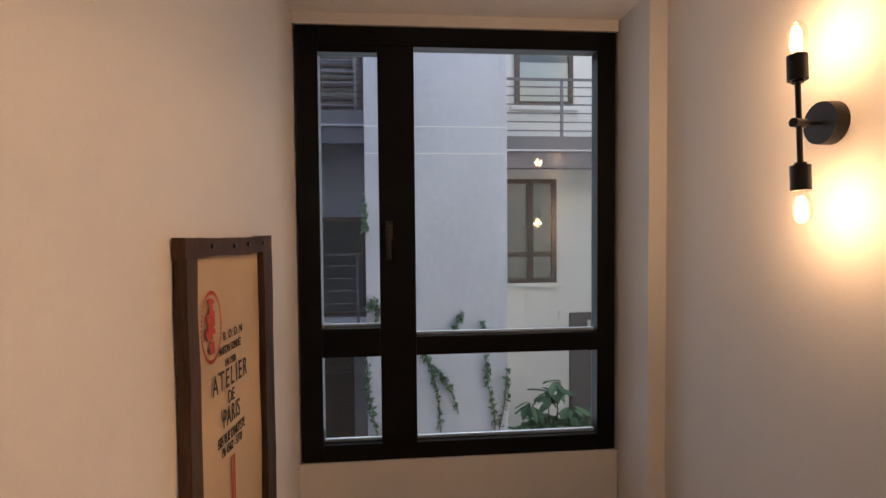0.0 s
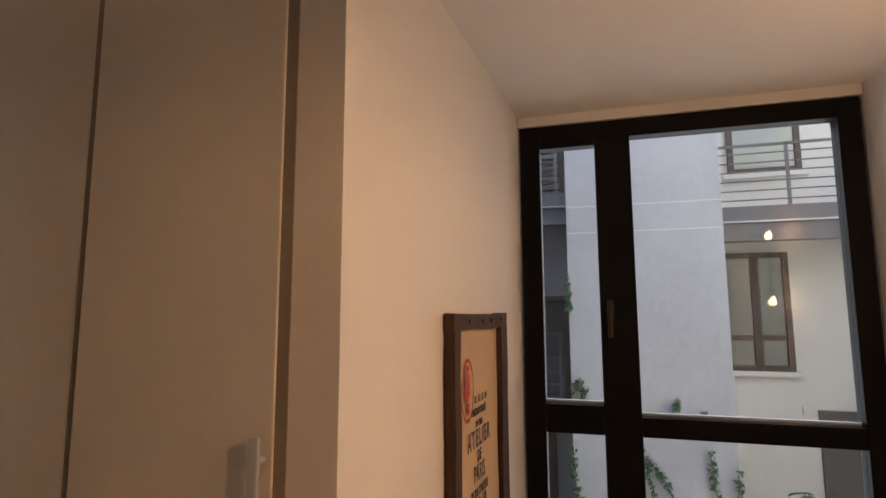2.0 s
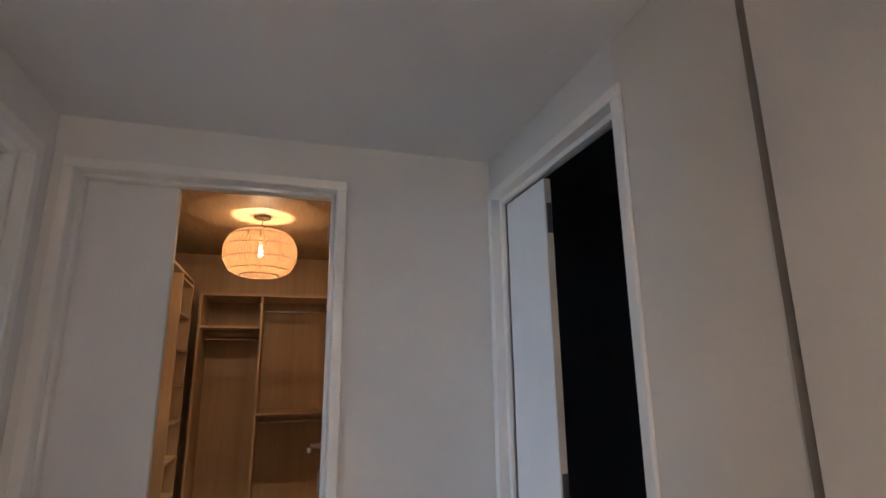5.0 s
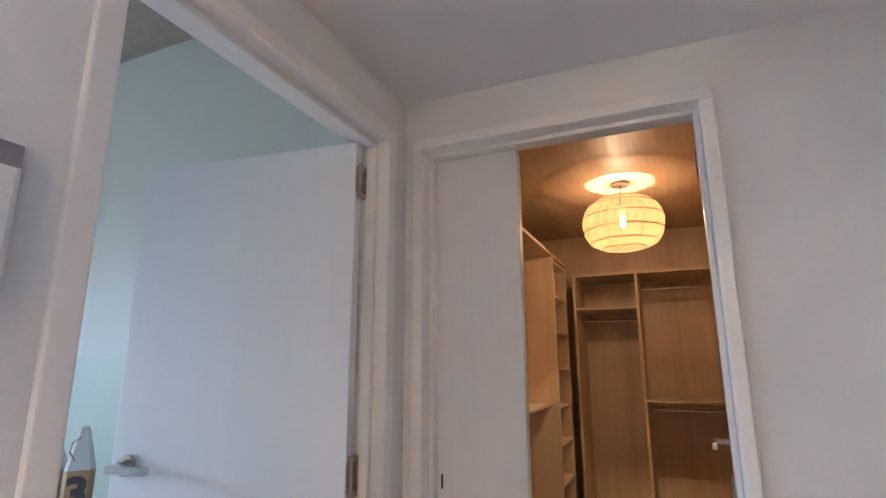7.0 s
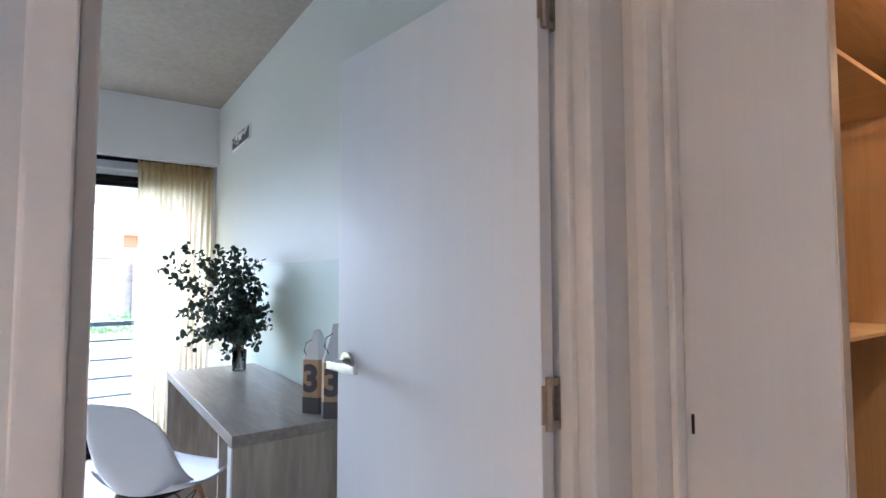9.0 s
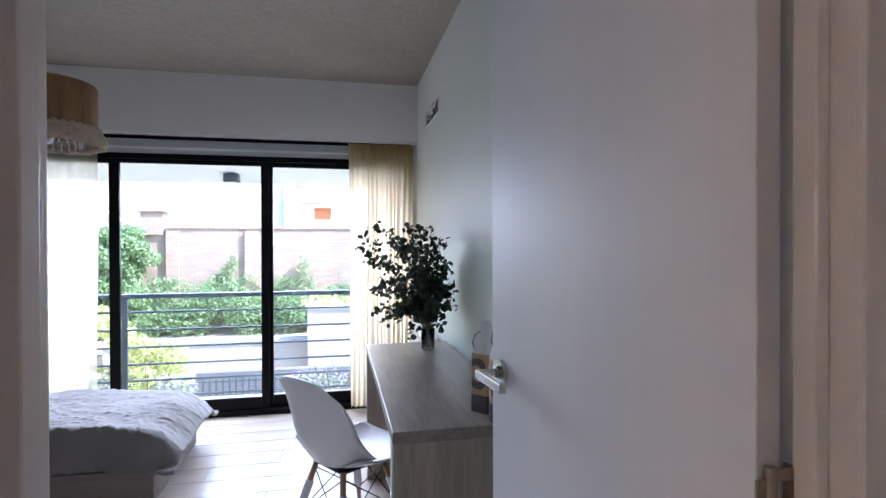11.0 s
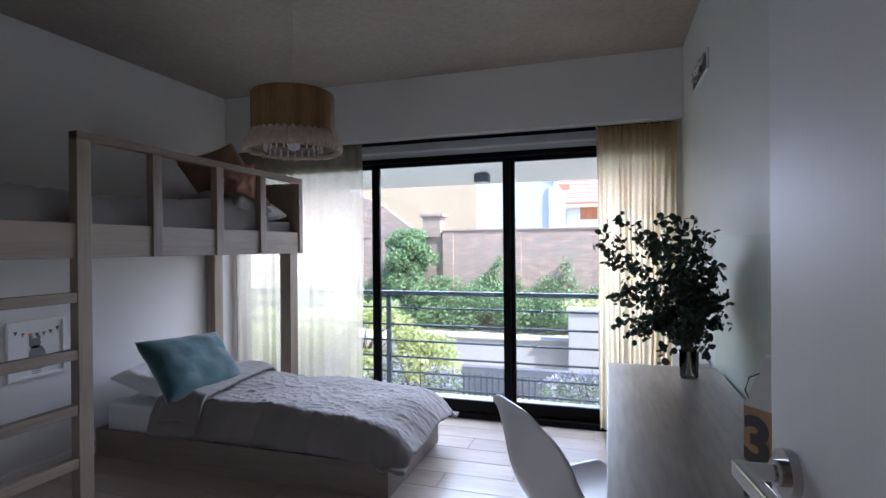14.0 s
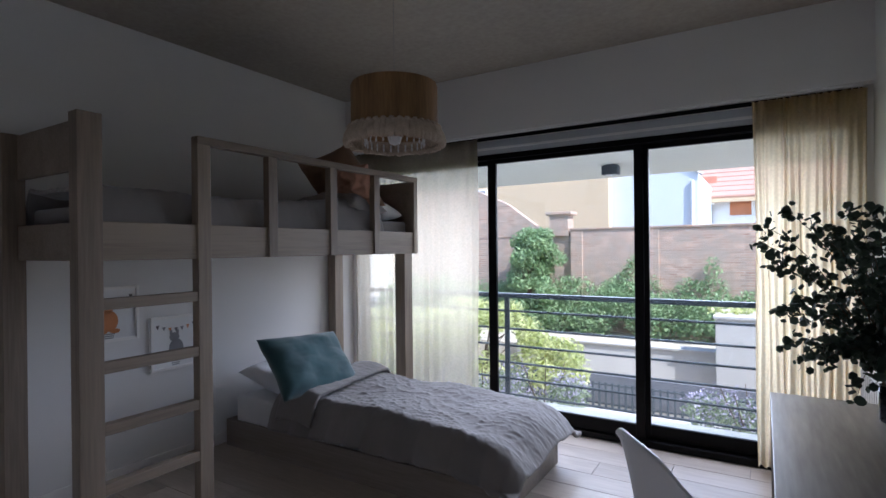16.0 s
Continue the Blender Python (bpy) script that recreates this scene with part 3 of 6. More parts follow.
# bedroom shell
XW, XE, YS = -1.95, 1.90, -4.22
wall("wall_bedroom_west", -2.07, XW, -4.45, -0.85, 0, 2.755, M_SAGE, "pale sage white bedroom wall behind the desk")
wall("wall_bedroom_west_end", -1.96, XW, -0.85, -0.38, 0, 2.755, M_SAGE, "pale bedroom wall behind the open door")
tagged(part("dado_west", box(XW, XW + 0.004, -3.12, -0.75, 0.0, 1.411), M_GREEN), "pale green painted lower wall panel", "wall", kind="structure")
wall("wall_bedroom_east", XE, 2.05, -4.45, -0.38, 0, 2.755, M_WALL, "smooth white bedroom wall behind the bunk bed")
wall("wall_bedroom_south_head", -1.95, XE, YS - 0.23, YS, 2.275, 2.755, M_WALL, "white header wall above the sliding window")
wall("wall_bedroom_south_w", -1.95, -1.90, YS - 0.23, YS - 0.08, 0, 2.275, M_WALL, "narrow white wall beside the sliding window")
wall("wall_bedroom_south_e", 1.82, XE, YS - 0.23, YS - 0.08, 0, 2.275, M_WALL, "narrow white wall beside the sliding window")
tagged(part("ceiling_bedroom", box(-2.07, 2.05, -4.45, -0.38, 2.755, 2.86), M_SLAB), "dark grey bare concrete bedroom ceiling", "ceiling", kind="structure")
tagged(part("floor_slab", box(-5.2, 2.05, -4.45, 3.0, -0.2, -0.010), M_GROUT), "grey floor screed under the tiles", "floor", kind="structure")
# unseen masses above and beside the flat, added to block the sun; storeys below
wall("sun_block_above", -7.0, 7.0, -4.45, 2.76, 2.9, 5.8, M_COURT, "unseen plain mass above the flat to block the sun", "building")
wall("wall_flat_east", 2.17, 7.0, -4.45, 2.76, -2.6, 2.9, M_COURT, "unseen plain mass beside the flat to block the sun", "building")
wall("wall_flat_west", -7.0, -5.21, -4.45, 2.76, -2.6, 2.9, M_COURT, "unseen plain mass beside the flat to block the sun", "building")
wall("storeys_below", -5.21, 2.06, -4.45, 2.76, -2.6, -0.21, M_COURT, "plain storeys below the flat", "building")

# skirtings
for nm, b in (("baseboard_east", (XE - 0.014, XE, -4.2, -0.42, 0, 0.075)), ("baseboard_west", (XW + 0.004, XW + 0.018, -4.2, -1.2, 0, 0.075)), ("baseboard_north", (-0.95, XE - 0.014, -0.394, -0.38, 0, 0.075)), ("baseboard_hall", (-0.95, 1.275, -0.28, -0.266, 0, 0.075))):
    tagged(part(nm, box(*b, bevel=0.003), M_TRIM), "slim white painted skirting board", "baseboard", kind="structure")


# ---- doors ----
def rounded_bar(a0, a1, d0, d1, z0, z1, r=0.006):
    return box(a0, a1, d0, d1, z0, z1, r, seg=3)


def door_casing(name, label, u0, u1, top, face, depth, axis, outward, stop0, stop1, step=0.028, flange=0.036):
    """Pressed frame wrapped round an opening: rounded flanges on the wall's faces, a lining, and a stop that steps into the opening
    between the depths stop0 and stop1. face: the wall's face, outward: the side that it looks to."""
    root = thing(name, label, "door frame", kind="structure")
    o = outward

    def slab(pname, a0, a1, d0, d1, z0, z1, r=0.002):
        e0, e1 = sorted((face - o * d0, face - o * d1))
        bb = rounded_bar(a0, a1, e0, e1, z0, z1, r) if axis == "x" else rounded_bar(e0, e1, a0, a1, z0, z1, r)
        return part(pname, bb, M_TRIM, root)

    t = 0.006
    slab("jamb", u0, u0 + t, -0.003, depth + 0.003, 0, top)
    slab("jamb", u1 - t, u1, -0.003, depth + 0.003, 0, top)
    slab("head_lining", u0 + t, u1 - t, -0.003, depth + 0.003, top - t, top)
    slab("door_stop", u0 + t, u0 + step, stop0, stop1, 0, top - t, 0.004)
    slab("door_stop", u1 - step, u1 - t, stop0, stop1, 0, top - t, 0.004)
    slab("door_stop", u0 + step, u1 - step, stop0, stop1, top - step, top - t, 0.004)
    for d0, d1 in ((-0.013, 0.0), (depth, depth + 0.013)):
        slab("flange", u0 - flange + t, u0 + t, d0, d1, 0, top - t, 0.006)
        slab("flange", u1 - t, u1 + flange - t, d0, d1, 0, top - t, 0.006)
        slab("flange", u0 - flange + t, u1 + flange - t, d0, d1, top - t, top + flange - t, 0.006)
    return root


bed_frame = door_casing("door_frame_bedroom", "white painted bedroom door frame with rounded flanges", -1.824, -0.985, 2.033, -0.28, 0.10, "x", 1, 0.026, 0.058, 0.026, 0.045)
door_casing("door_frame_closet", "white painted closet door frame with rounded flanges", -0.222, 0.590, 2.045, -1.95, 0.12, "y", 1, 0.042, 0.075, 0.020, 0.034)
door_casing("door_frame_bathroom", "white painted bathroom door frame with rounded flanges", -1.918, -1.142, 2.050, 1.165, 0.07, "x", -1, 0.022, 0.040, 0.026, 0.034)


def lever_handle(parent, x, y, z, side, point, length=0.135):
    """Round rose, neck and flat lever. side: +1 or -1 along local y, point: +1 or -1 along local x."""
    h = part("door_handle", rod((x, y, z), (x, y + side * 0.012, z), 0.032, seg=32), M_CHROME, parent, "satin chrome lever handle")
    part("cylinder", rod((x, y + side * 0.010, z), (x, y + side * 0.022, z), 0.017, seg=20), M_CHROME, h)
    part("neck", rod((x, y + side * 0.010, z), (x, y + side * 0.066, z), 0.0115, seg=18), M_CHROME, h)
    x0, x1 = sorted((x - point * 0.012, x + point * length))
    y0, y1 = sorted((y + side * 0.053, y + side * 0.070))
    part("lever", box(x0, x1, y0, y1, z - 0.012, z + 0.011, 0.003), M_CHROME, h)
    return h


# hinged bedroom door, open into the room
leaf_a = math.degrees(math.atan2(-0.782, 0.092))
bed_door = thing("door_bedroom", "white flush bedroom door standing wide open", "door", (-1.773, -0.346, 0), leaf_a)
part("leaf", box(0.0, 0.775, -0.02, 0.018, 0.008, 2.010, 0.002), M_DOOR, bed_door)
part("edge_band", box(0.7755, 0.7775, -0.019, 0.017, 0.01, 2.008), M_TRIM, bed_door)
lever_handle(bed_door, 0.715, 0.018, 1.074, 1, -1)
lever_handle(bed_door, 0.715, -0.02, 1.074, -1, -1)
part("latch_plate", box(0.776, 0.779, -0.011, 0.009, 1.0, 1.15, 0.001), M_CHROME, bed_door)


def hinge(parent, x, y, z, along, swing, h=0.052):
    """Butt hinge: a knuckle, a plate on the jamb and an open loop of two arms with a pin. along, swing: unit steps from the jamb."""
    a, b = Vector(along), Vector(swing)
    p = Vector((x, y, z))

    def bar(nm, at, half, owner):
        q, r = p + at - half, p + at + half
        return part(nm, box(min(q.x, r.x), max(q.x, r.x), min(q.y, r.y), max(q.y, r.y), q.z, r.z, 0.0008, seg=1), M_BRASS, owner)

    up = Vector((0, 0, 1))
    root = part("hinge", rod(p - up * h, p + up * h, 0.0075, seg=14), M_BRASS, parent, "dull steel butt hinge")
    for s_ in (1, -1):
        bar("hinge_arm", a * 0.014 + up * s_ * (h - 0.010), a * 0.014 + b * 0.002 + up * 0.008, root)
    bar("hinge_leaf", a * 0.029, a * 0.002 + b * 0.011 + up * h, root)
    bar("hinge_plate", -a * 0.012, a * 0.009 + b * 0.002 + up * (h - 0.014), root)
    return root


for z in (0.24, 1.075, 1.895):
    hinge(bed_frame, -1.771, -0.340, z, (-1, 0, 0), (0, 1, 0))

# sliding doors standing half in their pockets
bath_door = thing("door_bathroom", "white sliding bathroom door standing half open", "door", (0, 0, 0))
part("leaf", box(-1.885, -1.598, 1.207, 1.232, 0.008, 2.020, 0.002), M_DOOR, bath_door)
part("leading_edge", box(-1.5978, -1.595, 1.208, 1.231, 0.01, 2.018), M_PANEL, bath_door)
for z in (1.075, 1.885):
    part("edge_plate", box(-1.5948, -1.592, 1.211, 1.229, z - 0.05, z + 0.05, 0.001), M_DIMGREY, bath_door, "dark steel edge plate")
clo_door = thing("door_closet", "white sliding closet door pushed partly into its pocket", "door", (0, 0, 0))
part("leaf", box(-2.062, -2.028, -0.216, 0.066, 0.008, 2.026, 0.002), M_DOOR, clo_door)
part("leading_edge", box(-2.061, -2.029, 0.0662, 0.069, 0.01, 2.013), M_PANEL, clo_door)
part("flush_pull", box(-2.0278, -2.025, -0.192, -0.186, 1.01, 1.05, 0.001), M_BLACKM, clo_door, "black flush pull")
inner_door = thing("door_closet_inner", "white flush door swung wide open into the closet", "door", (-2.076, 0.622, 0), 177.5)
part("leaf", box(0.0, 0.765, -0.018, 0.018, 0.008, 2.015, 0.002), M_DOOR, inner_door)
lever_handle(inner_door, 0.700, 0.018, 1.085, 1, -1)
for z in (1.055, 1.895):
    part("hinge", box(0.012, 0.042, 0.018, 0.022, z - 0.048, z + 0.048, 0.001), M_BRASS, inner_door, "dull steel butt hinge")
for z in (1.055, 1.895):
    hp = tagged(part("strike_plate", box(-2.052, -2.030, 0.5665, 0.5695, z - 0.042, z + 0.042, 0.001), M_GREYP), "dull steel hinge plate on the closet jamb", "hinge", kind="structure")

# flush cupboard in the hall
cup = thing("hall_cupboard", "flush beige cupboard door with a slim steel pull", "cupboard")
# flat strips on the wall; the gap's shadow is in their dark colour
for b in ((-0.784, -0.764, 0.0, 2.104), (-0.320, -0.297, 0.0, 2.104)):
    part("gap_shade_strip", box(b[0], b[1], 1.1615, 1.1645, b[2], b[3]), M_GAPSHADE, cup, "dark strip coloured as the door gap's shadow")
part("gap_shade_strip", box(-0.764, -0.320, 1.1615, 1.1645, 2.085, 2.104), M_GAPSHADE, cup)
part("door_panel", box(-0.764, -0.320, 1.1555, 1.1645, 0.01, 2.085, 0.002), M_PANEL, cup)
pull = part("pull", box(-0.346, -0.327, 1.126, 1.136, 0.86, 1.152, 0.003), M_GREYAL, cup, "slim brushed steel pull")
for z in (0.90, 1.11):
    part("standoff", rod((-0.3365, 1.136, z), (-0.3365, 1.1555, z), 0.006, seg=10), M_GREYAL, pull)


# ---- windows ----
nook_win = thing("window_nook", "black aluminium nook window in four uneven panes", "window", kind="structure")
YF = 2.585
part("frame_stile", box(-0.075, 0.010, YF, YF + 0.07, 0.449, 2.155, 0.004), M_BLACK, nook_win)
part("frame_stile", box(1.122, 1.197, YF, YF + 0.07, 0.449, 2.155, 0.004), M_BLACK, nook_win)
part("mullion", box(0.238, 0.380, YF - 0.004, YF + 0.066, 0.516, 2.080, 0.005), M_BLACK, nook_win)
part("head_bar", box(0.010, 1.122, YF, YF + 0.07, 2.080, 2.155, 0.004), M_BLACK, nook_win)
part("sill_bar", box(0.010, 1.122, YF, YF + 0.07, 0.449, 0.516, 0.004), M_BLACK, nook_win)
part("transom", box(0.010, 0.238, YF - 0.004, YF + 0.066, 0.866, 0.980, 0.004), M_BLACK, nook_win)
part("transom", box(0.380, 1.122, YF, YF + 0.07, 0.866, 0.942, 0.004), M_BLACK, nook_win)
part("sash_rail", box(0.010, 0.238, YF + 0.002, YF + 0.06, 2.055, 2.080, 0.003), M_BLACK, nook_win)
for gx0, gx1, gz0, gz1 in ((0.010, 0.238, 0.98, 2.055), (0.380, 1.122, 0.942, 2.08), (0.010, 0.238, 0.516, 0.866), (0.380, 1.122, 0.516, 0.866)):
    g = part("pane", box(gx0, gx1, YF + 0.030, YF + 0.034, gz0, gz1), M_GLASS, nook_win)
    g.visible_shadow = False
    part("glazing_bead", box(gx0, gx1, YF + 0.036, YF + 0.05, gz0, gz0 + 0.012), M_GREYAL, g, "pale sill bead")
wh = part("window_handle", box(0.262, 0.290, YF - 0.016, YF - 0.004, 1.33, 1.40, 0.005), M_BLACKM, nook_win, "small dark window lever")
part("lever", box(0.264, 0.284, YF - 0.034, YF - 0.018, 1.25, 1.385, 0.005), M_BLACKM, wh)
part("neck", rod((0.275, YF - 0.016, 1.37), (0.275, YF - 0.026, 1.37), 0.009), M_BLACKM, wh)

slide = thing("window_bedroom", "black aluminium sliding window to the balcony", "window", kind="structure")
YB = -4.36
part("sill_track", box(-1.90, 1.82, YB - 0.06, YB + 0.06, 0.0, 0.045, 0.003), M_BLACK, slide)
part("head_track", box(-1.90, 1.82, YB - 0.06, YB + 0.06, 2.085, 2.125, 0.003), M_BLACK, slide)
for x0, x1, y in ((0.435, 1.82, YB - 0.032), (-0.715, 0.465, YB + 0.006), (-1.90, -0.685, YB - 0.032)):
    s = part("sash", box(x0, x0 + 0.06, y, y + 0.030, 0.045, 2.085, 0.003), M_BLACK, slide, "black sliding sash")
    part("stile", box(x1 - 0.06, x1, y, y + 0.030, 0.045, 2.085, 0.003), M_BLACK, s)
    part("bottom_rail", box(x0 + 0.06, x1 - 0.06, y, y + 0.030, 0.045, 0.140, 0.003), M_BLACK, s)
    part("top_rail", box(x0 + 0.06, x1 - 0.06, y, y + 0.030, 2.050, 2.085, 0.003), M_BLACK, s)
    g = part("pane", box(x0 + 0.06, x1 - 0.06, y + 0.013, y + 0.017, 0.14, 2.05), M_GLASS, s)
    g.visible_shadow = False
track = thing("curtain_track", "grey double curtain track under the header", "curtain rail", kind="structure")
part("cover", box(-1.90, 1.82, -4.40, -4.30, 2.127, 2.232, 0.004), M_GREYAL, track)
# solid black bar in place of the dark gap above the cover
part("gap_shade_bar", box(-1.90, 1.82, -4.298, -4.285, 2.236, 2.262), M_BLACK, track)
part("lip", box(-1.90, 1.82, -4.30, -4.288, 2.160, 2.178, 0.003), M_PLASTW, track)
part("rail", box(-1.90, 1.82, -4.26, -4.24, 2.262, 2.274, 0.002), M_PLASTW, track)


# ---- hall things ----
def wall_lamp():
    root = thing("wall_lamp", "black two-armed wall lamp with bare lit bulbs", "wall lamp", (1.275, 1.582, 1.587))
    part("backplate", rod((0, 0.032, 0.007), (-0.030, 0.032, 0.007), 0.048, 0.047, 48), M_BLACKM, root)
    part("arm", tube([(-0.030, 0.030, 0.006), (-0.06, 0.02, 0.003), (-0.105, 0.0, 0.0)], 0.005, 10), M_BLACKM, root)
    part("joint", rod((-0.088, 0.006, 0.0), (-0.122, -0.004, 0.0), 0.010, seg=16), M_BLACKM, root)
    up = Vector((0, 0.06, 1)).normalized()
    mid = Vector((-0.105, 0, 0))
    part("stem", rod(mid - up * 0.10, mid + up * 0.10, 0.0058, seg=10), M_BLACKM, root)
    for s in (1, -1):
        d = up * s
        sock = part("socket", rod(mid + d * 0.092, mid + d * 0.146, 0.0200, seg=28), M_BLACKM, root)
        part("collar", rod(mid + d * 0.086, mid + d * 0.092, 0.012, seg=20), M_BLACKM, sock)
        core = lathe([(0.001, 0.158), (0.006, 0.160), (0.0095, 0.172), (0.0105, 0.186), (0.009, 0.200), (0.005, 0.208), (0.001, 0.210)], 20)
        glass = lathe([(0.011, 0.146), (0.012, 0.152), (0.019, 0.168), (0.0225, 0.186), (0.020, 0.204), (0.012, 0.216), (0.001, 0.220)], 24)
        turn = Matrix.Translation(mid) @ d.to_track_quat("Z", "Y").to_matrix().to_4x4()
        for bm in (core, glass):
            bmesh.ops.transform(bm, matrix=turn, verts=bm.verts)
        ob = part("bulb", core, M_BULB, sock, "lit filament of a bare bulb", smooth=True)
        ob.visible_shadow = False
        ob = part("bulb_glass", glass, M_BULBG, sock, "clear bulb glass", smooth=True)
        ob.visible_shadow = False
    return root


wall_lamp()


def sack_picture():
    """Dark rough timber frame round printed sacking; local x runs along the wall, local -y looks into the room."""
    ang = math.degrees(math.atan2(2.585 - 1.165, -0.082 + 0.202))
    root = thing("sack_picture", "dark rough wooden frame round a printed jute sack", "picture", (-0.202 + 0.002, 1.165, 0), ang)
    a0, a1, z0, z1 = 0.485, 1.030, 0.30, 1.350

    def bar(nm, x0, x1, za, zb, seed):
        bm = box(x0, x1, -0.030, -0.002, za, zb)
        bmesh.ops.subdivide_edges(bm, edges=bm.edges[:], cuts=7, use_grid_fill=True)
        for v in bm.verts:
            n = noise.noise_vector(Vector((v.co.x * 9 + seed, v.co.y * 9, v.co.z * 9)))
            v.co += Vector((n.x * 0.007, n.y * 0.003 - 0.001, n.z * 0.006))
            v.co.y = min(v.co.y, -0.001)
        return part(nm, bm, M_FRAMEW, root)

    bar("frame_side", a0, a0 + 0.050, z0, z1 - 0.04, 1)
    bar("frame_side", a1 - 0.075, a1, z0, z1 - 0.04, 2)
    bar("frame_top", a0, a1, z1 - 0.045, z1, 3)
    bar("frame_bottom", a0 + 0.05, a1 - 0.07, z0, z0 + 0.05, 4)
    part("sacking", sheet(30, 40, lambda u, v: Vector((a0 + 0.04 + u * (a1 - a0 - 0.08), -0.012 + 0.005 * noise.noise(Vector((u * 3, v * 4, 0))), z0 + 0.02 + v * (z1 - z0 - 0.05)))), M_BURLAP, root, smooth=True)
    for i, (x, z) in enumerate(((a0 + 0.12, z1 - 0.02), (a0 + 0.25, z1 - 0.022), (a1 - 0.2, z1 - 0.021), (a1 - 0.08, z1 - 0.02))):
        part("nail", rod((x, -0.031, z), (x, -0.037, z), 0.006, seg=8), M_BLACKM, root)
    cx = 0.728

    def put(body, size, z, mat, dx=0.0, wide=1.0, spacing=1.0):
        letters(body, size, mat, "printed_text", root, Matrix.Translation((cx + dx, -0.0185, z)) @ Matrix.Rotation(radians(90), 4, "X") @ Matrix.Diagonal((wide, 1, 1, 1)), spacing=spacing)

    put("B.O.D.N", 0.030, 1.104, M_INK, 0.02, 0.8, 1.5)
    put("MAISON FONDÉE", 0.030, 1.070, M_INK, 0, 0.60)
    put("EN 1920", 0.026, 1.036, M_INK, 0, 0.7)
    put("ATELIER", 0.070, 0.994, M_INK, 0, 0.66, 1.35)
    put("DE", 0.046, 0.945, M_INK, 0, 0.75)
    put("PARIS", 0.066, 0.898, M_INK, 0, 0.60, 1.1)
    put("505 RUE D'ARTISTE", 0.036, 0.848, M_INK, 0, 0.55)
    put("Ph 4562 - 3718", 0.034, 0.818, M_INK, 0, 0.60)
    # red oval stamp: a thin ring of marks round a broken figure
    sx, sz = cx - 0.105, 1.140
    for k in range(44):
        a = 2 * math.pi * k / 44
        x, z = sx + 0.052 * math.cos(a), sz + 0.082 * math.sin(a)
        part("stamp_ring", box(x - 0.0024, x + 0.0024, -0.0192, -0.0182, z - 0.0044, z + 0.0044), M_REDINK, root)
    rs = random.Random(11)
    for k in range(46):
        z = rs.uniform(-0.062, 0.062)
        x = sx + rs.gauss(0.0, 0.011) * (1.2 - abs(z) / 0.09)
        w, h = rs.uniform(0.003, 0.010), rs.uniform(0.003, 0.009)
        part("stamp_mark", box(x - w, x + w, -0.0194 - 0.00001 * k, -0.0182, sz + z - h, sz + z + h), M_REDINK, root)
    for dx in (-0.010, 0.0, 0.010):
        part("red_stripe", box(cx + dx - 0.002, cx + dx + 0.002, -0.0195, -0.018, z0 + 0.06, 0.79), M_REDINK, root)
    return root


sack_picture()


def intercom():
    root = thing("intercom", "white wall intercom handset beside the bedroom door", "intercom", (-0.83, -0.28, 1.52))
    part("housing", box(-0.045, 0.045, 0, 0.028, -0.11, 0.115, 0.006), M_PLASTW, root)
    part("handset", box(-0.040, -0.004, 0.028, 0.056, -0.10, 0.105, 0.008), M_PLASTW, root)
    part("speaker", box(-0.036, -0.008, 0.0565, 0.058, 0.07, 0.098, 0.001), M_GREYP, root)
    part("keypad", box(0.006, 0.038, 0.0285, 0.031, -0.07, 0.02, 0.001), M_GREYP, root)
    part("cord", tube([(-0.02 + 0.008 * math.sin(i), 0.03 + 0.006 * math.cos(i), -0.105 - 0.012 * i + 0.0009 * i * i) for i in range(12)], 0.003, 6), M_PLASTW, root)
    return root


intercom()

# bathroom: a close-coupled toilet that shows faintly in the dark
wc = thing("toilet", "white toilet with cistern in the unlit bathroom", "toilet", (-1.55, 2.55, 0), 0)
part("cistern", box(-0.19, 0.19, 0.15, 0.33, 0.42, 0.80, 0.02), M_PLASTW, wc)
part("lid", box(-0.20, 0.20, 0.14, 0.34, 0.80, 0.835, 0.012), M_PLASTW, wc)
part("bowl", lathe([(0.11, 0.0), (0.13, 0.03), (0.12, 0.2), (0.18, 0.36), (0.195, 0.40), (0.12, 0.40), (0.08, 0.25)], 28, (0, -0.05, 0)), M_PLASTW, wc, smooth=True)
part("seat", lathe([(0.205, 0.402), (0.205, 0.42), (0.0, 0.425)], 28, (0, -0.05, 0)), M_PLASTW, wc)
shutter = thing("bathroom_shutter", "dark slatted shutter on the bathroom wall", "shutter", (-0.9, 2.895, 1.1))
part("frame", box(-0.3, 0.3, -0.03, 0.0, -0.5, 0.7, 0.004), M_GREYP, shutter)
for i in range(18):
    part("slat", box(-0.27, 0.27, -0.045, -0.03, -0.46 + i * 0.064, -0.42 + i * 0.064), M_GREYP, shutter)


# ---- closet ----
def closet_unit(name, label, panels):
    root = thing(name, label, "wardrobe", group="fitted closet units")
    root.matrix_world = CLOSET_SHIFT
    for nm, b, mat in panels:
        part(nm, box(*b, bevel=0.0015, seg=1), mat, root)
    return root


XF = -4.64
CLOSET_SHIFT = Matrix.Translation((0, 0.032, 0)) @ Matrix.Diagonal((1, 1, 1.013, 1))
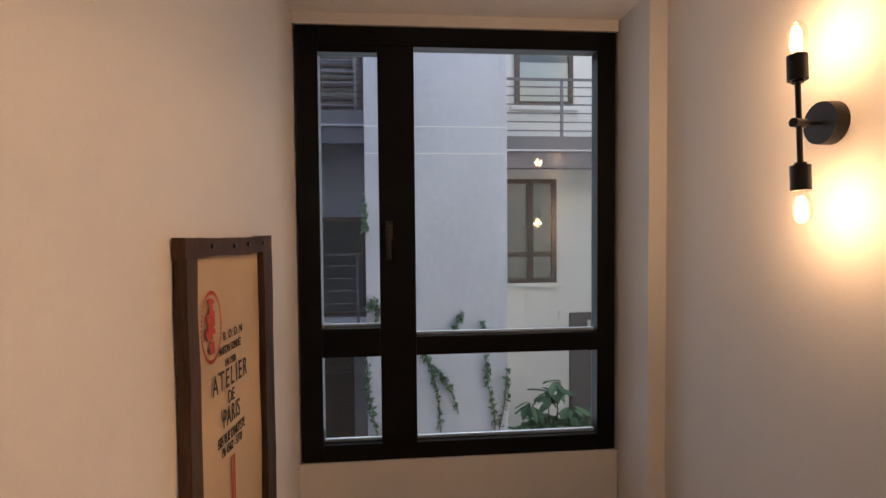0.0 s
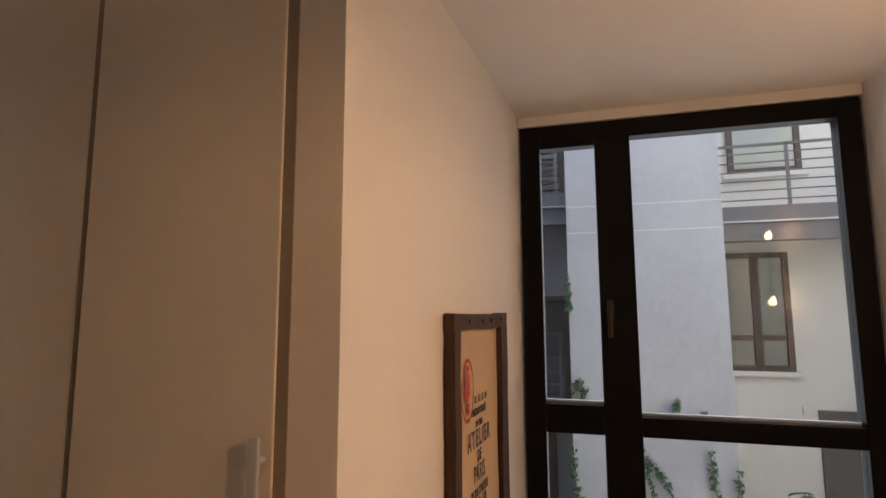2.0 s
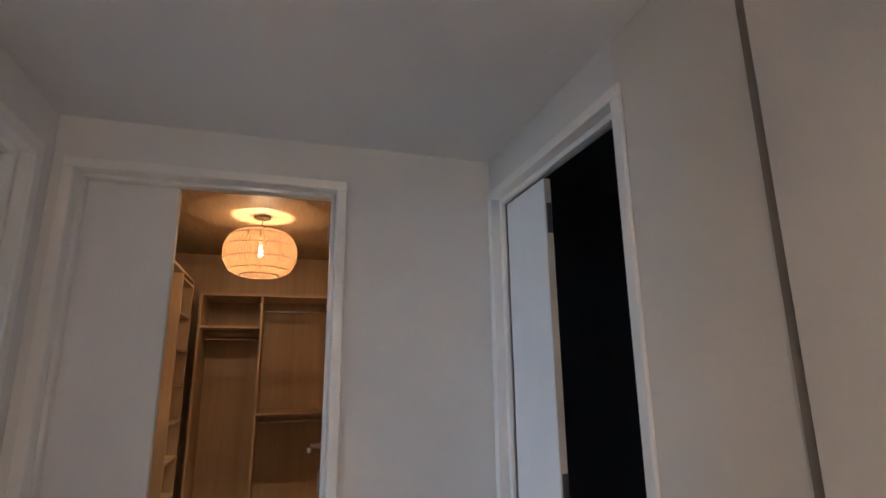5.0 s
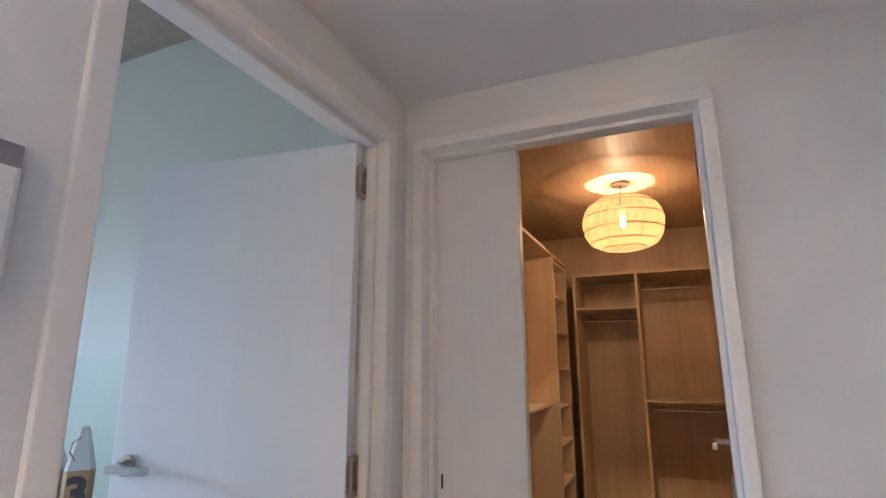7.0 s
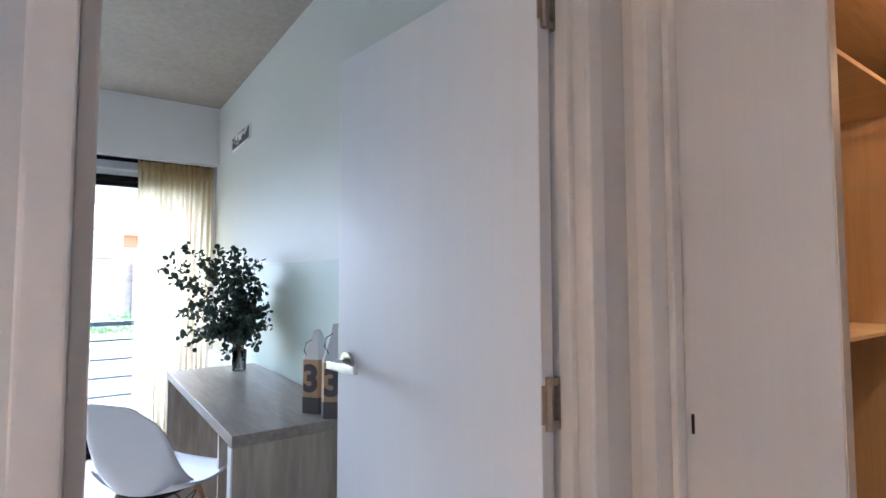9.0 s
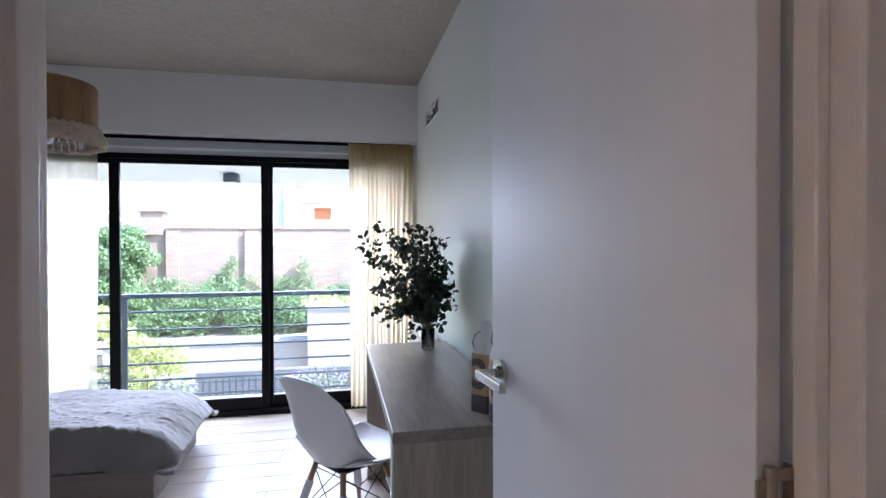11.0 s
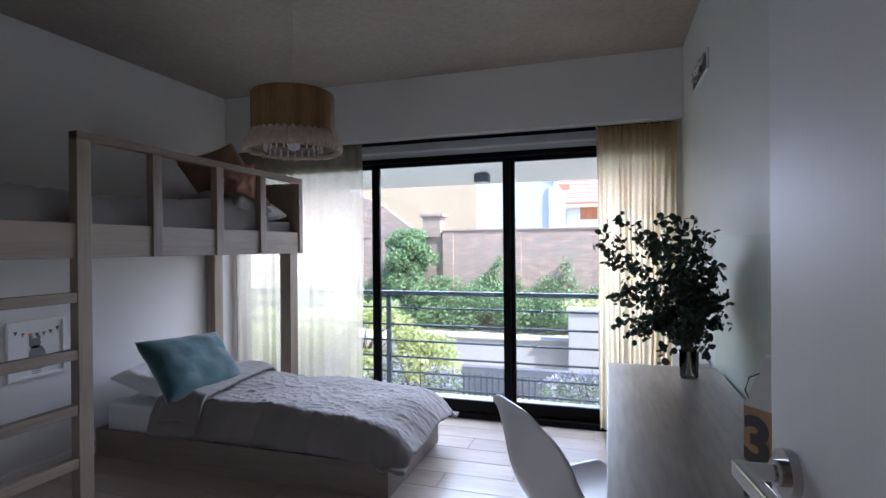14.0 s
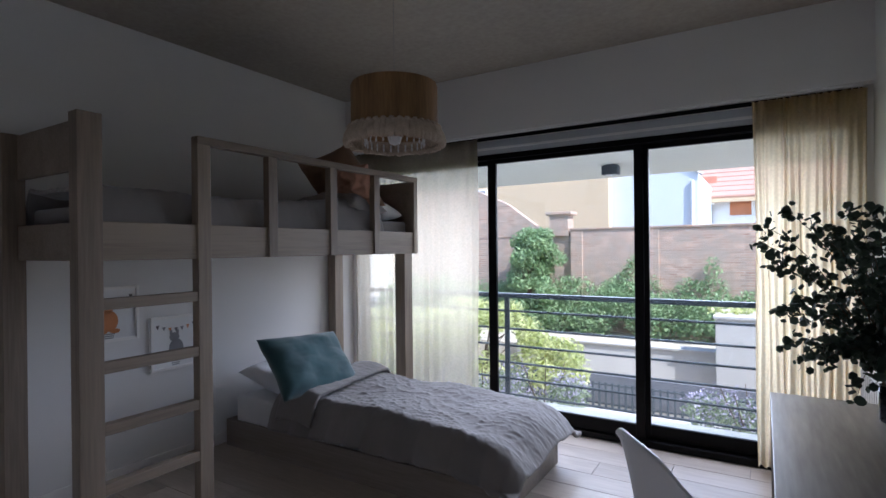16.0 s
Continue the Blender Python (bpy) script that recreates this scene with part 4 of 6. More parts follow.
back = closet_unit("closet_back_unit", "open light oak hanging unit on the closet back wall", [
    ("side_panel", (-5.09, XF, -0.245, -0.226, 0, 2.0), M_CLOS), ("divider", (-5.09, XF, 0.213, 0.231, 0, 2.0), M_CLOS), ("side_panel", (-5.09, XF, 0.925, 0.943, 0, 2.0), M_CLOS),
    ("top_panel", (-5.09, XF, -0.245, 0.943, 2.0, 2.02), M_CLOSH), ("shelf", (-5.085, XF, -0.226, 0.213, 1.745, 1.763), M_CLOSH), ("shelf", (-5.085, XF, 0.231, 0.925, 1.080, 1.098), M_CLOSH),
    ("plinth", (-5.085, XF + 0.03, -0.226, 0.925, 0.0, 0.07), M_CLOSH)])
for y0, y1, z in ((-0.226, 0.213, 1.675), (0.231, 0.925, 1.905), (0.231, 0.925, 1.018)):
    part("hanging_rail", rod((-4.85, y0, z), (-4.85, y1, z), 0.012, seg=12), M_CHROME, back, "chrome hanging rail")
YU = -0.30
side = closet_unit("closet_side_unit", "light oak unit with a column of open shelves", [
    ("side_panel", (-4.21, -4.19, -0.85, YU, 0, 2.09), M_CLOS), ("side_panel", (-4.66, -4.64, -0.85, YU, 0, 2.09), M_CLOS), ("end_panel", (-3.02, -3.0, -0.85, YU, 0, 2.09), M_CLOS),
    ("top_panel", (-4.66, -3.0, -0.85, YU, 2.09, 2.11), M_CLOSH), ("back_panel", (-4.19, -3.02, -0.70, -0.68, 0, 2.09), M_CLOS), ("shelf", (-4.19, -3.02, -0.68, -0.36, 1.07, 1.088), M_CLOSH)])
for i in range(9):
    part("shelf", box(-4.64, -4.21, -0.845, YU - 0.002, 0.06 + i * 0.249, 0.078 + i * 0.249, 0.0015, seg=1), M_CLOSH, side)


def closet_lamp():
    root = thing("closet_pendant", "round paper pendant lamp with dark hoops glowing warm", "pendant lamp", (-3.77, 0.255, 2.195))
    prof = []
    for i in range(25):
        a = -0.40 * math.pi + 0.80 * math.pi * i / 24
        prof.append((0.236 * math.cos(a) ** 0.55, 0.152 * math.sin(a) / math.sin(0.40 * math.pi)))
    ob = part("shade", lathe(prof, 64, ripple=lambda a, z: 0.003 * math.sin(a * 22)), M_RICE, root, "translucent fibrous paper shade", smooth=True)
    for i in (0, 4, 9, 14, 19, 24):
        r, z = prof[i]
        part("hoop", tube([((r + 0.004) * math.cos(2 * math.pi * k / 40), (r + 0.004) * math.sin(2 * math.pi * k / 40), z) for k in range(41)], 0.0035, 6), M_TWIG, root, "thin dark rattan hoop")
    part("cord", rod((0, 0, 0.10), (0, 0, 0.255), 0.003, seg=6), M_TWIG, root)
    part("canopy", rod((0, 0, 0.24), (0, 0, 0.255), 0.05, seg=24), M_PLASTW, root)
    sock = part("socket", rod((0, 0, 0.05), (0, 0, 0.11), 0.018, seg=14), M_PLASTW, root)
    b = part("bulb", lathe([(0.001, -0.028), (0.012, -0.022), (0.017, -0.008), (0.016, 0.010), (0.010, 0.032), (0.009, 0.05)], 20), M_BULBC, sock, "lit warm bulb", smooth=True)
    b.visible_shadow = False
    return root


closet_lamp()


# ---- bedroom things ----
def bunk_bed():
    root = thing("bunk_bed", "high greyish oak bunk frame with a ladder", "bunk bed")
    x0, x1, ya, yb = 1.02, 1.885, -4.11, -1.60
    bev = 0.004

    def put(nm, b, mat=M_BUNKV, label=""):
        return part(nm, box(*b, bevel=bev), mat, root, label)

    put("ladder_post", (x0, x0 + 0.075, -1.70, yb, 0, 1.978))
    put("ladder_post", (x0, x0 + 0.055, -2.22, -2.145, 0, 1.962))
    put("corner_post", (x1 - 0.085, x1, -1.70, yb, 0, 1.978))
    put("leg", (x0 + 0.003, x0 + 0.10, -4.03, -3.925, 0, 1.338))
    put("leg", (x1 - 0.09, x1, -4.05, -3.95, 0, 1.338))
    put("side_board", (x0 + 0.012, x0 + 0.034, ya + 0.003, -1.70, 1.338, 1.512), M_BUNK)
    put("side_board", (x1 - 0.022, x1, ya + 0.003, -1.70, 1.338, 1.512), M_BUNK)
    put("end_board", (x0 + 0.034, x1 - 0.022, ya + 0.003, ya + 0.03, 1.338, 1.93), M_BUNK)
    put("end_board", (x0 + 0.075, x1 - 0.085, -1.69, -1.665, 1.338, 1.512), M_BUNK)
    put("head_board", (x0 + 0.075, x1 - 0.085, -1.69, -1.665, 1.745, 1.972), M_BUNK)
    put("top_rail", (x0 - 0.002, x0 + 0.05, ya, -2.145, 1.922, 1.964), M_BUNK)
    for y in (-2.655, -3.16, -3.615):
        put("upright", (x0 - 0.001, x0 + 0.048, y, y + 0.065, 1.338, 1.922))
    put("upright", (x0 - 0.001, x0 + 0.048, ya, ya + 0.05, 1.338, 1.922))
    for z in (1.172, 0.893, 0.622, 0.362):
        put("rung", (x0 + 0.004, x0 + 0.052, -2.145, -1.70, z - 0.05, z), M_BUNK)
    put("slat_deck", (x0 + 0.034, x1 - 0.022, ya + 0.03, -1.69, 1.40, 1.43), M_BUNK)
    return root


bunk_bed()


def wrinkle(x, y, s=1.0):
    """Soft hollows with sharper creases that run with the cloth, and fine crumples."""
    a = noise.noise(Vector((x * 2.6 * s, y * 3.4 * s, 0.3)))
    b = 1 - abs(noise.noise(Vector((x * 5.5 * s + y * 2.5 + a * 2.2, y * 6.0 * s - x * 1.5 - a * 1.6, 3.1)))) * 2.2
    c = 1 - abs(noise.noise(Vector((x * 13 * s + b + y * 5, y * 15 * s + a * 3 - x * 4, 7.7)))) * 2.0
    d = noise.noise(Vector((x * 46 * s, y * 52 * s, 1.7)))
    e = 1 - abs(noise.noise(Vector((x * 30 * s + y * 14 + a * 4, y * 24 * s - x * 12, 5.2)))) * 2.0
    return 0.022 * a + 0.0052 * max(0.0, b) ** 3 + 0.0045 * max(0.0, c) ** 4 + 0.0032 * max(0.0, e) ** 4 + 0.0012 * d


def pillow_mesh(w, h, t, seed, pinch=0.14, crease=1.0):
    """Two puffed faces with drawn-in sides and pointed corners, lying in local xy."""
    bm = bmesh.new()
    n = 36
    for side_ in (1, -1):
        g = []
        for i in range(n + 1):
            row = []
            for j in range(n + 1):
                u, v = -1 + 2 * i / n, -1 + 2 * j / n
                x = u * w / 2 * (1 - pinch * (1 - v * v) * abs(u) ** 3 * 0.55)
                y = v * h / 2 * (1 - pinch * (1 - u * u) * abs(v) ** 3 * 0.75)
                p = max(0.0, (1 - u ** 4) * (1 - v ** 4)) ** 0.55
                z = side_ * (t / 2 * p + 0.003)
                z += p * crease * 0.03 * noise.noise(Vector((u * 2.2 + seed, v * 2.6, side_ * 2.0)))
                z += p * crease * 0.012 * abs(noise.noise(Vector((u * 6 + seed, v * 6, side_ * 5.0))))
                row.append(bm.verts.new((x, y, z)))
            g.append(row)
        for i in range(n):
            for j in range(n):
                f = (g[i][j], g[i + 1][j], g[i + 1][j + 1], g[i][j + 1])
                bm.faces.new(f if side_ > 0 else f[::-1])
    bmesh.ops.remove_doubles(bm, verts=bm.verts, dist=0.0065)
    return bm


def cushion(name, label, w, h, t, m, material, seed, crease=1.0, cat="pillow"):
    ob = part(name, pillow_mesh(w, h, t, seed, crease=crease), material, smooth=True)
    ob.matrix_world = m
    return tagged(ob, label, cat)


def low_bed():
    root = thing("low_bed", "low pale wooden bed base on the floor", "bed", (0, 0, 0))
    part("base_side", box(-0.29, 1.84, -2.905, -2.88, 0.0, 0.185, 0.004), M_BEDB, root)
    part("base_side", box(-0.29, 1.84, -3.76, -3.735, 0.0, 0.185, 0.004), M_BEDB, root)
    part("base_foot", box(-0.29, -0.265, -3.735, -2.905, 0.0, 0.185, 0.004), M_BEDB, root)
    part("base_head", box(1.815, 1.84, -3.735, -2.905, 0.0, 0.185, 0.004), M_BEDB, root)
    part("deck", box(-0.265, 1.815, -3.735, -2.905, 0.09, 0.12), M_BEDB, root)
    mt = tagged(part("mattress", box(-0.20, 1.80, -3.715, -2.93, 0.121, 0.345, 0.035, seg=4), M_WHITEC, smooth=True), "white sheeted mattress on the low bed", "mattress")
    return root


low_bed()


def duvet():
    """A creased cover that lies over the mattress, hangs over both sides and the foot, and is turned back at the head."""
    xh, xf, yn, yf, zt = 1.36, -0.42, -2.84, -3.79, 0.415

    def f(u, v):
        x = xh + (xf - xh) * u
        w = -1 + 2 * v
        foot = max(0.0, (u - 0.86) / 0.14)
        a = abs(w)
        y = (yn + yf) / 2 + (yn - yf) / 2 * w * (1.0 + 0.03 * math.sin(u * 9) + 0.05 * foot)
        z = zt - 0.21 * max(0.0, (a - 0.72) / 0.28) ** 2.2 - 0.15 * foot ** 2.2
        z += 0.022 * (1 - a ** 4) * math.sin(u * 4 + 0.6)
        k = wrinkle(x, y) * (1.25 if a < 0.8 else 1.0)
        fold = 0.02 * math.sin(u * 34 + 5 * noise.noise(Vector((u * 3, w, 1)))) * max(0.0, (a - 0.75) / 0.25)
        return Vector((x + 0.012 * noise.noise(Vector((x * 5, y * 5, 9))), y + math.copysign(fold, w), max(0.20, z + k)))

    root = thing("duvet", "crumpled taupe linen duvet on the low bed", "duvet")
    thicken(part("cover", sheet(200, 130, f), M_LINEN, root, smooth=True), 0.022, 1.0)

    def g(u, v):
        a = math.pi * u * 0.9
        y = (yn + yf) / 2 + (yn - yf) / 2 * (-1 + 2 * v) * 1.02
        lean = 0.10 * (v - 0.5)
        w = abs(-1 + 2 * v)
        x = 1.02 + 0.30 * u - lean - 0.02
        z = zt + 0.035 + 0.028 * math.sin(a) - 0.17 * max(0.0, (w - 0.80) / 0.20) ** 1.7
        return Vector((x, y, max(0.225, z + 0.7 * wrinkle(x, y, 1.2))))

    thicken(part("turned_back_edge", sheet(40, 90, g), M_LINEN, root, smooth=True), 0.02, 1.0)


duvet()
cushion("white_pillow", "white cotton pillow against the wall on the bed", 0.40, 0.68, 0.15, pose(1.62, -3.30, 0.455, 0, -14, 2), M_WHITEC, 3)
cushion("teal_cushion", "teal velvet cushion leaning on the white pillow", 0.46, 0.68, 0.17, pose(1.21, -3.09, 0.605, 0, 130, 0) @ pose(0, 0, 0, 0, 0, 4), M_TEAL, 8, 0.55, "cushion")


def bunk_bedding():
    tagged(part("bunk_mattress", box(1.10, 1.83, -4.06, -1.74, 1.432, 1.60, 0.03, seg=4), M_LINEN, smooth=True), "taupe sheeted mattress on the upper bunk", "mattress")

    def f(u, v):
        y = -3.72 + 2.01 * u
        w = -1 + 2 * v
        x = 1.465 + 0.405 * w
        z = 1.70 + 0.03 * math.sin(u * 5 + 1) + wrinkle(x, y, 0.8) * 1.2 - 0.26 * max(0, (abs(w) - 0.8) / 0.2) ** 1.6
        return Vector((x, y, max(1.47, z)))

    ob = thicken(part("bunk_duvet", sheet(150, 70, f), M_LINEN, smooth=True), 0.02, 1.0)
    tagged(ob, "crumpled taupe duvet on the upper bunk", "duvet")
    cushion("bunk_pillow", "taupe pillow lying on the upper bunk", 0.60, 0.42, 0.16, pose(1.36, -3.55, 1.70, 8, 0, 4), M_LINEN, 12)
    cushion("bunk_white_pillow", "white pillow at the bunk's far end", 0.55, 0.40, 0.14, pose(1.40, -3.85, 1.70, 14, 0, 0), M_WHITEC, 14)
    cushion("brown_cushion", "large tan cushion leaning at the bunk's end", 0.62, 0.56, 0.14, pose(1.42, -3.62, 1.90, 52, 6, -8), M_BROWNC, 15, 1.0, "cushion")
    cushion("peach_cushion", "crumpled peach cushion on the upper bunk", 0.36, 0.34, 0.13, pose(1.22, -3.52, 1.86, 64, -4, 10), M_PEACH, 18, 2.2, "cushion")


bunk_bedding()


def pendant():
    root = thing("pendant_lamp", "raffia drum pendant with a cream tassel fringe", "pendant lamp", (0.012, -2.465, 1.905))
    prof = [(0.193, 0.22), (0.197, 0.21), (0.197, 0.01), (0.195, 0.0), (0.191, 0.0), (0.190, 0.215), (0.186, 0.22), (0.0, 0.216)]
    part("shade", lathe(prof, 64, ripple=lambda a, z: 0.0012 * math.sin(a * 90)), M_JUTE, root, "woven raffia drum", smooth=True)
    def skirt(u, v):
        """A gathered fringe that flares from the knots, with uneven ends."""
        a = 2 * math.pi * u
        pleat = math.sin(a * 58 + 1.5 * math.sin(a * 9)) * (0.25 + 0.75 * v)
        end = 0.010 * noise.noise(Vector((math.cos(a) * 9, math.sin(a) * 9, 2.0))) + 0.004 * math.sin(a * 131)
        r = 0.195 + 0.022 * math.sin(min(1.0, v * 1.15) * math.pi / 2) + 0.0042 * pleat - 0.012 * max(0.0, v - 0.8) * 5 * 0.5
        return Vector((r * math.cos(a), r * math.sin(a), 0.014 - (0.066 + end) * v))

    thicken(part("fringe", sheet(520, 12, skirt), M_FRINGE, root, "gathered cream cotton fringe", smooth=True), 0.016, -1.0)
    bm = bmesh.new()
    for i in range(420):
        a = 2 * math.pi * (i + random.uniform(-0.4, 0.4)) / 420
        p = skirt(a / 6.2832 % 1.0, 0.9) * 0.985
        p.z += 0.008
        q = Vector((p.x, p.y, 0)).normalized() * random.uniform(-0.012, 0.006) + Vector((0, 0, random.uniform(-0.020, -0.010)))
        tube([p, p + q * 0.6, p + q], 0.0042, 5, bm, 0.6)
    tagged(part("fringe_edge", bm, M_FRINGE, root, "frayed cream thread ends", smooth=True), kind="stuff")
    for i in range(38):
        a = 2 * math.pi * i / 38
        bm = bmesh.new()
        bmesh.ops.create_uvsphere(bm, u_segments=8, v_segments=6, radius=0.013)
        for v in bm.verts:
            v.co = Vector((v.co.x, v.co.y, v.co.z * 0.8)) + Vector((0.204 * math.cos(a), 0.204 * math.sin(a), 0.022))
        part("tassel_knot", bm, M_FRINGE, root, smooth=True)
    for i in range(24):
        a = 2 * math.pi * i / 24
        part("bead_drop", lathe([(0.001, -0.062), (0.005, -0.052), (0.0025, -0.042), (0.005, -0.033), (0.001, -0.024)], 8, (0.135 * math.cos(a), 0.135 * math.sin(a), 0.0)), M_PLASTW, root, smooth=True)
    part("bead_ring", tube([(0.135 * math.cos(2 * math.pi * k / 36), 0.135 * math.sin(2 * math.pi * k / 36), -0.022) for k in range(37)], 0.003, 6), M_FRINGE, root)
    part("cord", rod((0, 0, 0.21), (0, 0, 0.849), 0.0011, seg=6), M_GREYP, root, "thin grey cord")
    part("bulb", lathe([(0.001, -0.055), (0.025, -0.045), (0.034, -0.015), (0.028, 0.02), (0.014, 0.05), (0.014, 0.10), (0.001, 0.10)], 20), M_PLASTW, root, "unlit white bulb", smooth=True)
    for a in range(3):
        t = 2 * math.pi * a / 3
        part("spider_arm", rod((0, 0, 0.20), (0.191 * math.cos(t), 0.191 * math.sin(t), 0.205), 0.003, seg=6), M_BLACKM, root)
    return root


pendant()


def curtain(name, label, xa, xb, y, z0, z1, folds, material, drift=0.0, amp=0.028, header=True):
    root = thing(name, label, "curtain")

    def f(u, v):
        gather = 0.75 + 0.25 * (1 - v)
        ph = u * folds * 2 * math.pi + 0.7 * math.sin(u * 11)
        a = amp * (0.65 + 0.35 * math.sin(u * 17 + 2)) * (0.6 + 0.4 * (1 - v))
        x = xa + (xb - xa) * u + drift * (1 - v) * (u - 0.2) + 0.006 * math.sin(v * 7 + u * 20)
        return Vector((x + 0.25 * a * math.sin(ph * 0.5), y + a * math.sin(ph) * gather, z0 + (z1 - z0) * v))

    part("cloth", sheet(int(folds * 14), 26, f), material, root, smooth=True)
    if header:
        part("header_tape", sheet(int(folds * 14), 2, lambda u, v: f(u, 0.965 + 0.035 * v) + Vector((0, 0.004, 0.0))), material, root, smooth=True)
        for i in range(int(folds) + 1):
            p = f(i / folds, 1.0)
            part("hook", rod(p, p + Vector((0, 0, 0.02)), 0.003, seg=6), M_PLASTW, root)
    return root


curtain("cream_curtain", "cream sheer pleated curtain gathered beside the window", -1.37, -1.925, -4.262, 0.03, 2.25, 14, M_CURT, 0.06, 0.036)
curtain("white_curtain", "white voile curtain drawn across the window", 0.53, 1.86, -4.262, 0.03, 2.25, 13, M_VOILE, -0.05, 0.020)


def desk():
    root = thing("desk", "grey oak laminate desk with panel ends", "desk")
    xa, xb, ya, yb, z = -1.925, -1.437, -2.965, -1.452, 0.80
    part("desktop", box(xa, xb, ya, yb, z - 0.04, z, 0.003), M_DESK, root)
    part("end_panel", box(xa, xb - 0.002, yb - 0.045, yb - 0.003, 0, z - 0.04, 0.003), M_DESKV, root)
    part("end_panel", box(xa, xb - 0.002, ya + 0.003, ya + 0.045, 0, z - 0.04, 0.003), M_DESKV, root)
    part("inner_panel", box(xa, xb - 0.12, -2.22, -2.19, 0, z - 0.04, 0.002), M_DESKV, root)
    part("apron", box(xa + 0.02, xa + 0.04, ya + 0.045, yb - 0.045, 0.42, z - 0.04), M_DESKV, root)
    part("front_trim", box(xb - 0.004, xb + 0.002, yb - 0.05, yb - 0.001, 0.0, z - 0.042, 0.001), M_PLASTW, root, "pale edge strip")
    return root


desk()
rad = thing("radiator", "white panel radiator on the wall beyond the desk", "radiator", (-1.90, -3.55, 0))
part("panel", box(-0.03, 0.05, -0.42, 0.40, 0.16, 0.78, 0.01), M_PLASTW, rad)
for i in range(14):
    part("rib", box(0.05, 0.062, -0.40 + i * 0.057, -0.37 + i * 0.057, 0.20, 0.74, 0.004), M_PLASTW, rad)
part("foot", box(-0.02, 0.03, -0.36, -0.33, 0, 0.17, 0.003), M_PLASTW, rad)
part("foot", box(-0.02, 0.03, 0.31, 0.34, 0, 0.17, 0.003), M_PLASTW, rad)


def shell_chair(x, y, rz):
    """Moulded shell on splayed dowel legs; the sitter looks along local +x."""
    root = thing("shell_chair", "white moulded shell chair on beech dowel legs", "chair", (x, y, 0), rz)

    def f(u, v):
        w = -1 + 2 * v
        if u < 0.5:
            s = u / 0.5
            px, pz, half = 0.23 - 0.40 * s, 0.435 + 0.018 * (1 - s) ** 2 - 0.028 * math.sin(s * math.pi), 0.225 + 0.012 * math.sin(s * math.pi)
            cup = 0.045 * (0.5 + s)
            return Vector((px + 0.02 * (1 - w * w) * (1 - s), half * w * (1 - 0.14 * (1 - s) ** 6 * abs(w)), pz + cup * abs(w) ** 2.6))
        s = (u - 0.5) / 0.5
        bend = math.sin(min(1.0, s * 2.4) * math.pi / 2)
        px = -0.17 - 0.060 * bend - 0.045 * s
        pz = 0.435 + 0.055 * (1 - math.cos(min(1, s * 2.4) * math.pi / 2)) + 0.335 * s
        half = 0.236 - 0.010 * s - 0.038 * s ** 7
        wrap = 0.075 * (1 - s) ** 0.8 + 0.018
        edge = 0.045 * s ** 3 * abs(w) ** 4
        return Vector((px + wrap * abs(w) ** 2.4 + 0.03 * (1 - s) * abs(w) ** 2, half * w, pz - edge + 0.045 * (1 - s) * abs(w) ** 2.6))

    sh = thicken(part("shell", sheet(44, 28, f), M_SHELL, root, smooth=True), 0.009, 0.0)
    legs = [((0.10, 0.10), (0.215, 0.205)), ((0.10, -0.10), (0.215, -0.205)), ((-0.12, 0.10), (-0.215, 0.205)), ((-0.12, -0.10), (-0.215, -0.205))]
    at = []
    for (ax, ay), (bx, by) in legs:
        top, foot = Vector((ax, ay, 0.405)), Vector((bx, by, 0.0))
        lg = part("leg", rod(foot, top, 0.0095, 0.014, 16), M_LEG, root, smooth=True)
        part("sleeve", rod(foot.lerp(top, 0.42), foot.lerp(top, 0.78), 0.019, 0.020, 16), M_SHELL, lg, "white plastic leg sleeve")
        at.append((foot, top))
    part("seat_mount", box(-0.13, 0.11, -0.11, 0.11, 0.396, 0.408, 0.004), M_BLACKM, root)
    for i, j in ((0, 1), (1, 3), (3, 2), (2, 0)):
        for a, b in ((i, j), (j, i)):
            part("wire_brace", rod(at[a][0].lerp(at[a][1], 0.93), at[b][0].lerp(at[b][1], 0.40), 0.0028, seg=6), M_BLACKM, root, "black wire brace")
    return root


shell_chair(-1.33, -2.26, 216)


